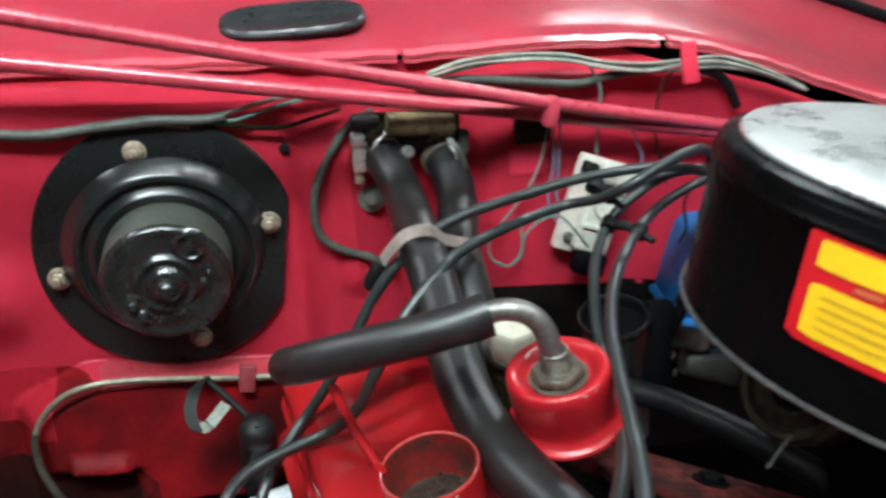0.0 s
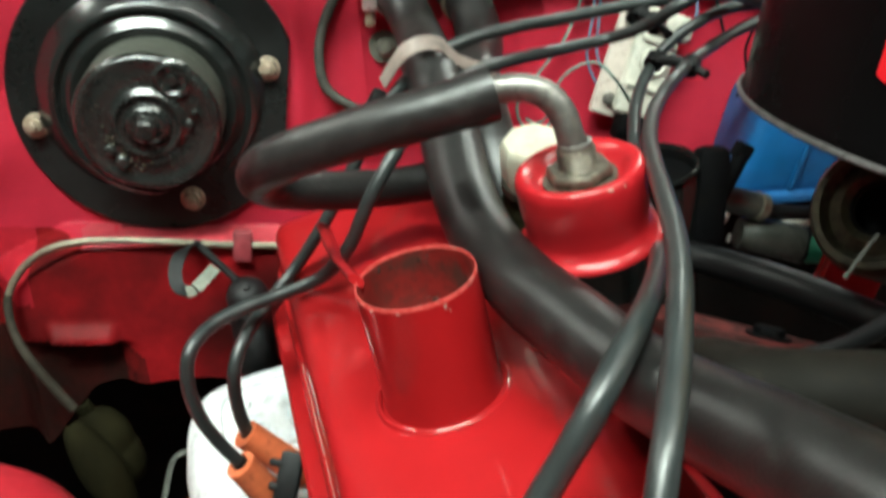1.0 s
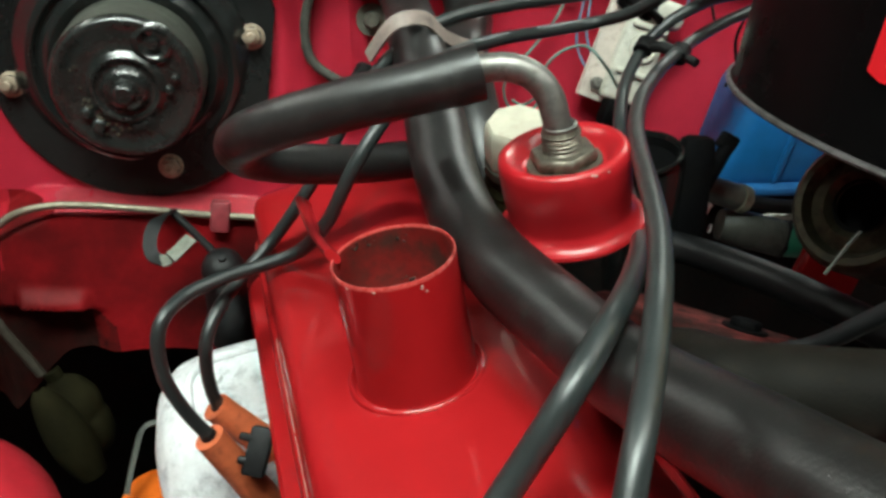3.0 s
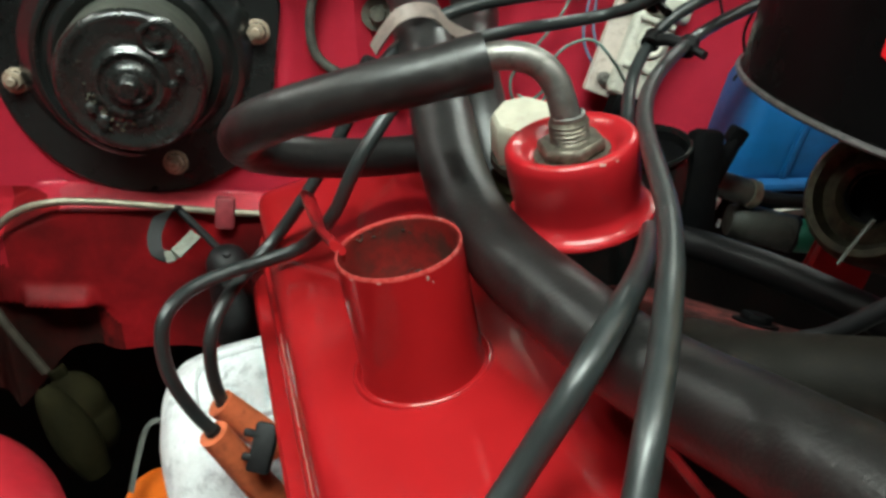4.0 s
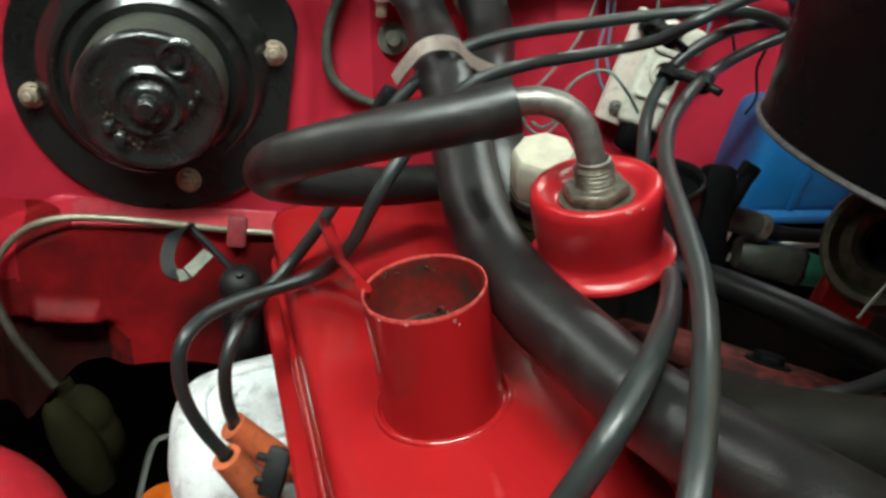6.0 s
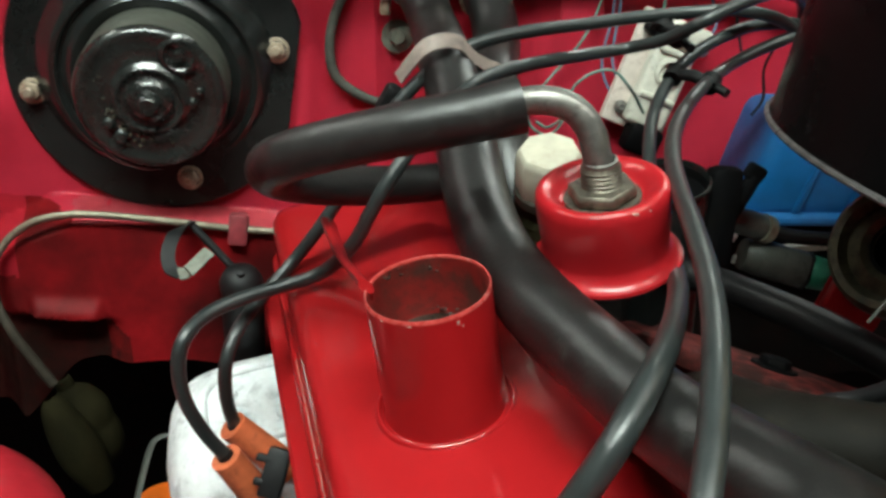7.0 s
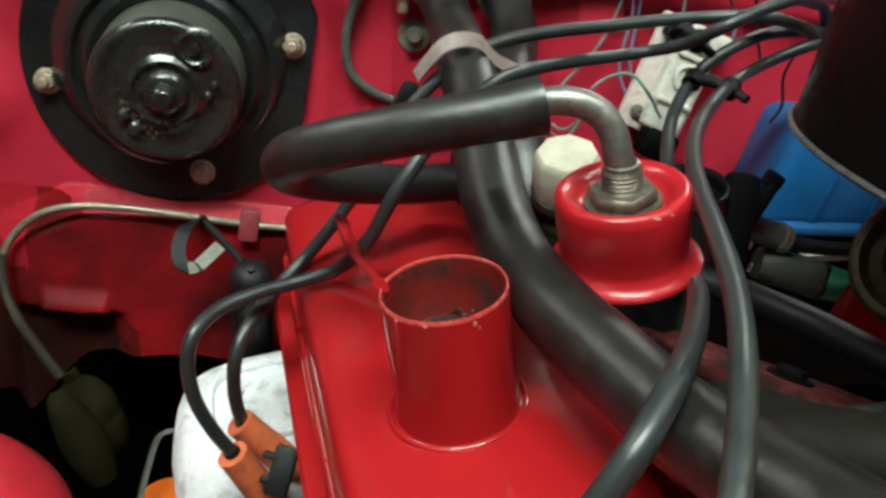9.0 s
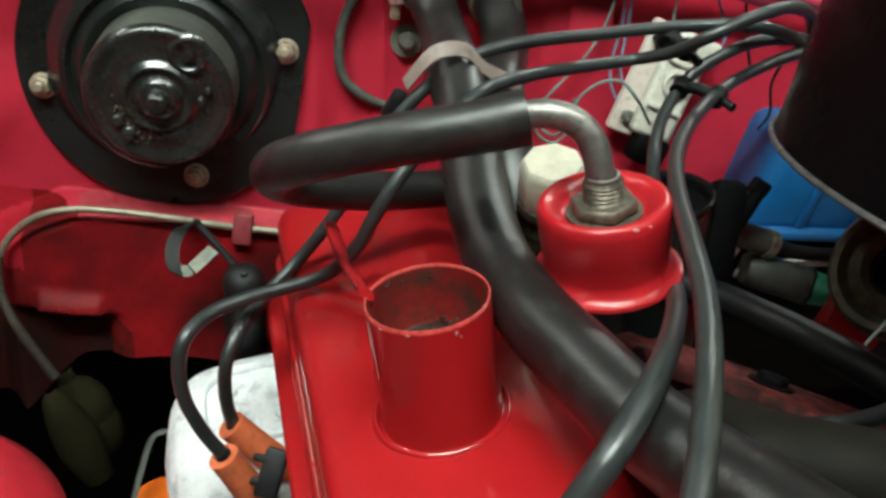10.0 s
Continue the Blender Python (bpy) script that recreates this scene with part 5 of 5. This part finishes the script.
def manifold():
    n = thing("intake_manifold", "dirty red and black manifold under the leads", "manifold")
    part("runner", sweep(spline([(0.2080, 0.4500, 0.8480), (0.2310, 0.4253, 0.8510), (0.2450, 0.4019, 0.8537), (0.2574, 0.3786, 0.8561), (0.2677, 0.3552, 0.8578), (0.2860, 0.3200, 0.8579)]), 0.0085, 20), SOFT_BLACK, n, "dull black pipe")
    a, b, c = Vector((0.1925, 0.3620, 0.8590)), Vector((0.2480, 0.3180, 0.8570)), Vector((0.2240, 0.3830, 0.8420))
    m = axis_frame((0.2227, 0.3394, 0.8565), (b - a).cross(c - a) * (1 if (b - a).cross(c - a).z > 0 else -1), b - a)
    part("flange", block((0.120, 0.050, 0.010), m @ pose(0, 0, -0.005), 0.003), OLD_RED, n, "dirty red flange")
    part("flange", block((0.060, 0.040, 0.012), m @ pose(-0.05, 0.020, -0.012), 0.004), OLD_RED, n, "dirty red flange")
    part("flange_nut", hexagon(0.0075, 0.005, m @ pose(0.0, 0.0, 0.0, 0, 0, 10)), GREASE, n)
    part("washer", lathe([(0.0, 0.0), (0.0105, 0.0), (0.0105, 0.0012), (0.0, 0.0012)], m @ pose(0.0, 0, 0), 24), GREASE, n)
    return n


manifold()
hose("vacuum_hose", "thin dark rubber hose crossing over the manifold", [(0.1697, 0.2444, 0.9147), (0.1770, 0.2394, 0.9213), (0.1830, 0.2353, 0.9254), (0.1877, 0.2305, 0.9320), (0.1930, 0.2255, 0.9405), (0.1995, 0.2193, 0.9510)], 0.0029, SOFT_BLACK)
wire("thin grey wire beside the manifold", [(0.2059, 0.2686, 0.9297), (0.2106, 0.2696, 0.9363), (0.2166, 0.2704, 0.9447)], GREY_FIT, 0.0006)


# ---- reservoir between the hoses ----
def reservoir():
    r = thing("fluid_reservoir", "small reservoir with a faceted cream plastic cap", "reservoir")
    m = axis_frame((0.1272, 0.4062, 0.9398), (-0.10, -0.28, 1))
    cap = lathe([(0.0, 0.0), (0.0138, 0.0), (0.0148, -0.0012), (0.0158, -0.0042), (0.0162, -0.0200), (0.0156, -0.0222), (0.0120, -0.0225)], m @ pose(0, 0, 0, 0, 0, 30), 8)
    bmesh.ops.bevel(cap, geom=[e for e in cap.edges if len(e.link_faces) == 2 and e.calc_face_angle(0) > 0.3], offset=0.0007, segments=2, affect="EDGES")
    part("cap", cap, CREAM, r, "faceted cream plastic cap")
    part("cap_skirt", lathe([(0.0150, -0.0215), (0.0164, -0.0225), (0.0164, -0.0270), (0.0150, -0.0280)], m, 32), SLEEVE, r)
    part("neck", lathe([(0.0145, -0.026), (0.0145, -0.034), (0.0170, -0.037)], m, 28), OLIVE, r)
    part("body", lathe([(0.0150, -0.036), (0.0175, -0.040), (0.0180, -0.11), (0.0, -0.11)], m, 28), OLIVE, r)
    return r


reservoir()


# ---- below the blower ----
def brake_pipe():
    p = thing("brake_pipe", "old steel pipe clipped along the firewall shelf", "pipe")
    line = spline([(-0.0089, 0.5614, 0.8224), (-0.0257, 0.5608, 0.8248), (-0.0513, 0.5596, 0.8293), (-0.0865, 0.5559, 0.8377), (-0.1203, 0.5521, 0.8450), (-0.1435, 0.5495, 0.8479), (-0.1643, 0.5479, 0.8446), (-0.1809, 0.5452, 0.8342), (-0.1923, 0.5403, 0.8174),
                   (-0.1919, 0.5318, 0.7972), (-0.1840, 0.5235, 0.7785), (-0.1740, 0.5201, 0.7583), (-0.1646, 0.5170, 0.7404)], 8)
    part("tube", sweep(line, 0.0025, 12), PIPE_METAL, p)
    part("sleeve", sweep(line[-34:], lambda s: 0.0027 + 0.0006 * smooth_step(0.0, 0.9, s), 14), SLEEVE, p, "dusty brown rubber sleeve")
    part("clip", block((0.013, 0.010, 0.022), Matrix.Translation((-0.0406, 0.5611, 0.8266)) @ pose(0, 0, 0, -10, 8, 0), 0.0025), CLIP_RED, p, "dusty red pipe clip")
    return p


brake_pipe()


def cable_boot():
    b = thing("cable_boot", "dusty olive rubber boot on a control cable", "rubber boot")
    m = axis_frame((-0.1590, 0.5393, 0.6935), (-0.30, 0.1, 0.9)) @ Matrix.Scale(0.62, 4)
    profile = [(p.x, p.y) for p in spline([(0.006, 0.050, 0), (0.010, 0.042, 0), (0.022, 0.032, 0), (0.030, 0.014, 0), (0.031, 0.0, 0), (0.029, -0.012, 0), (0.0300, -0.025, 0), (0.026, -0.045, 0), (0.016, -0.06, 0)], 4)]
    part("bellows", lathe(profile, m, 36), OLIVE, b)
    part("boot_lobe", lathe([(p.x, p.y) for p in spline([(0.003, 0.036, 0), (0.009, 0.028, 0), (0.0140, 0.006, 0), (0.0150, -0.015, 0), (0.010, -0.04, 0)], 4)], axis_frame((-0.1605, 0.5159, 0.6930), (-0.30, 0.1, 0.95)), 28), OLIVE, b)
    part("boot_collar", lathe([(0.0075, 0.056), (0.0095, 0.054), (0.0100, 0.046), (0.0090, 0.041)], m, 24), OLIVE, b)
    return b


cable_boot()


def hook_strap():
    h = thing("cable_strap", "black and bare metal strap hook hanging from the pipe", "strap")
    part("strap", ribbon(spline([(-0.0706, 0.5566, 0.8346), (-0.0766, 0.5394, 0.8370), (-0.0802, 0.5261, 0.8311), (-0.0786, 0.5177, 0.8236), (-0.0714, 0.5141, 0.8207)]), 0.0085, 0.0014, (0.8, 0.55, 0.1)), SOFT_BLACK, h)
    part("hook_end", ribbon(spline([(-0.0734, 0.5138, 0.8209), (-0.0674, 0.5158, 0.8220), (-0.0553, 0.5279, 0.8288)]), 0.0085, 0.0014, (0.8, 0.55, 0.3)), DIRTY_WASHER, h, "bare metal end")
    part("stalk", sweep(spline([(-0.0706, 0.5566, 0.8346), (-0.0544, 0.5381, 0.8261), (-0.0403, 0.5195, 0.8196)]), 0.0026, 10), SOFT_BLACK, h)
    return h


hook_strap()


def grommet():
    g = thing("cable_grommet", "black rubber grommet with a cable end", "grommet")
    m = axis_frame((-0.0343, 0.5026, 0.8192), (0.1, -0.5, 0.85))
    part("collar", lathe([(0.0, 0.0105), (0.004, 0.0105), (0.0085, 0.0085), (0.0120, 0.0045), (0.0134, 0.0), (0.0132, -0.0050), (0.0112, -0.0085), (0.0098, -0.0100), (0.0100, -0.016), (0.0135, -0.024), (0.0140, -0.11), (0.0, -0.11)], m, 28), SOFT_BLACK, g)
    part("pin", lathe([(0.0, 0.014), (0.0022, 0.0135), (0.0026, 0.008)], m, 14), SOFT_BLACK, g)
    return g


grommet()


def white_casting():
    c = thing("heat_shield", "white painted cast housing beside the rocker cover", "casting")
    m = axis_frame((-0.0200, 0.4641, 0.7195), (-0.10, -0.05, 1), (1, 0.18, 0))
    bm = bmesh.new()
    rows = []
    for h, wide, deep in ((0.040, 0.034, 0.030), (0.0385, 0.045, 0.042), (0.034, 0.053, 0.052), (0.024, 0.060, 0.060), (0.008, 0.065, 0.066), (-0.02, 0.068, 0.070), (-0.16, 0.070, 0.076)):
        ring = []
        for k in range(40):
            a = 2 * math.pi * k / 40
            ca, sa = math.cos(a), math.sin(a)
            p = Vector((wide * math.copysign(abs(ca) ** 0.6, ca), deep * math.copysign(abs(sa) ** 0.6, sa), h))
            p += p.normalized() * 0.0015 * noise.noise(p * 60)
            ring.append(bm.verts.new(m @ p))
        rows.append(ring)
    for a, b in zip(rows, rows[1:]):
        for k in range(40):
            bm.faces.new((a[k], a[(k + 1) % 40], b[(k + 1) % 40], b[k]))
    bm.faces.new(rows[0])
    part("shell", bm, WHITE_CAST, c)
    lip = bmesh.new()
    line = []
    for k in range(25):
        a = radians(30 + 300 * k / 24)
        ca, sa = math.cos(a), math.sin(a)
        line.append(m @ Vector((0.036 * math.copysign(abs(ca) ** 0.6, ca), 0.033 * math.copysign(abs(sa) ** 0.6, sa), 0.0410 + 0.0006 * noise.noise(Vector((k * 0.9, 0, 0))))))
    sweep(line, 0.0030, 8, None, lip)
    part("cast_lip", lip, WHITE_CAST, c, "raised lip round the top of the casting")
    for x, y in ((-0.020, 0.012), (0.012, -0.016)):
        part("cast_boss", lathe([(0.0, 0.0435), (0.005, 0.0430), (0.0065, 0.0395)], m @ pose(x, y, 0), 16), WHITE_CAST, c)
    return c


white_casting()


def oil_filter():
    f = thing("oil_filter", "bright orange canister low beside the white casting", "oil filter")
    m = axis_frame((-0.0995, 0.4790, 0.6608), (-0.1, 0.0, 1))
    part("canister", lathe([(0.0, 0.006), (0.020, 0.004), (0.026, -0.004), (0.027, -0.02), (0.027, -0.10), (0.0, -0.10)], m, 36), BRIGHT_ORANGE, f)
    part("bracket", ribbon(spline([(-0.0915, 0.4973, 0.7080), (-0.1019, 0.4927, 0.7062), (-0.1080, 0.4784, 0.6926), (-0.1121, 0.4630, 0.6781)]), 0.012, 0.003, (0.3, -0.6, 0.6)), GREY_FIT, f, "grey steel bracket")
    return f


oil_filter()
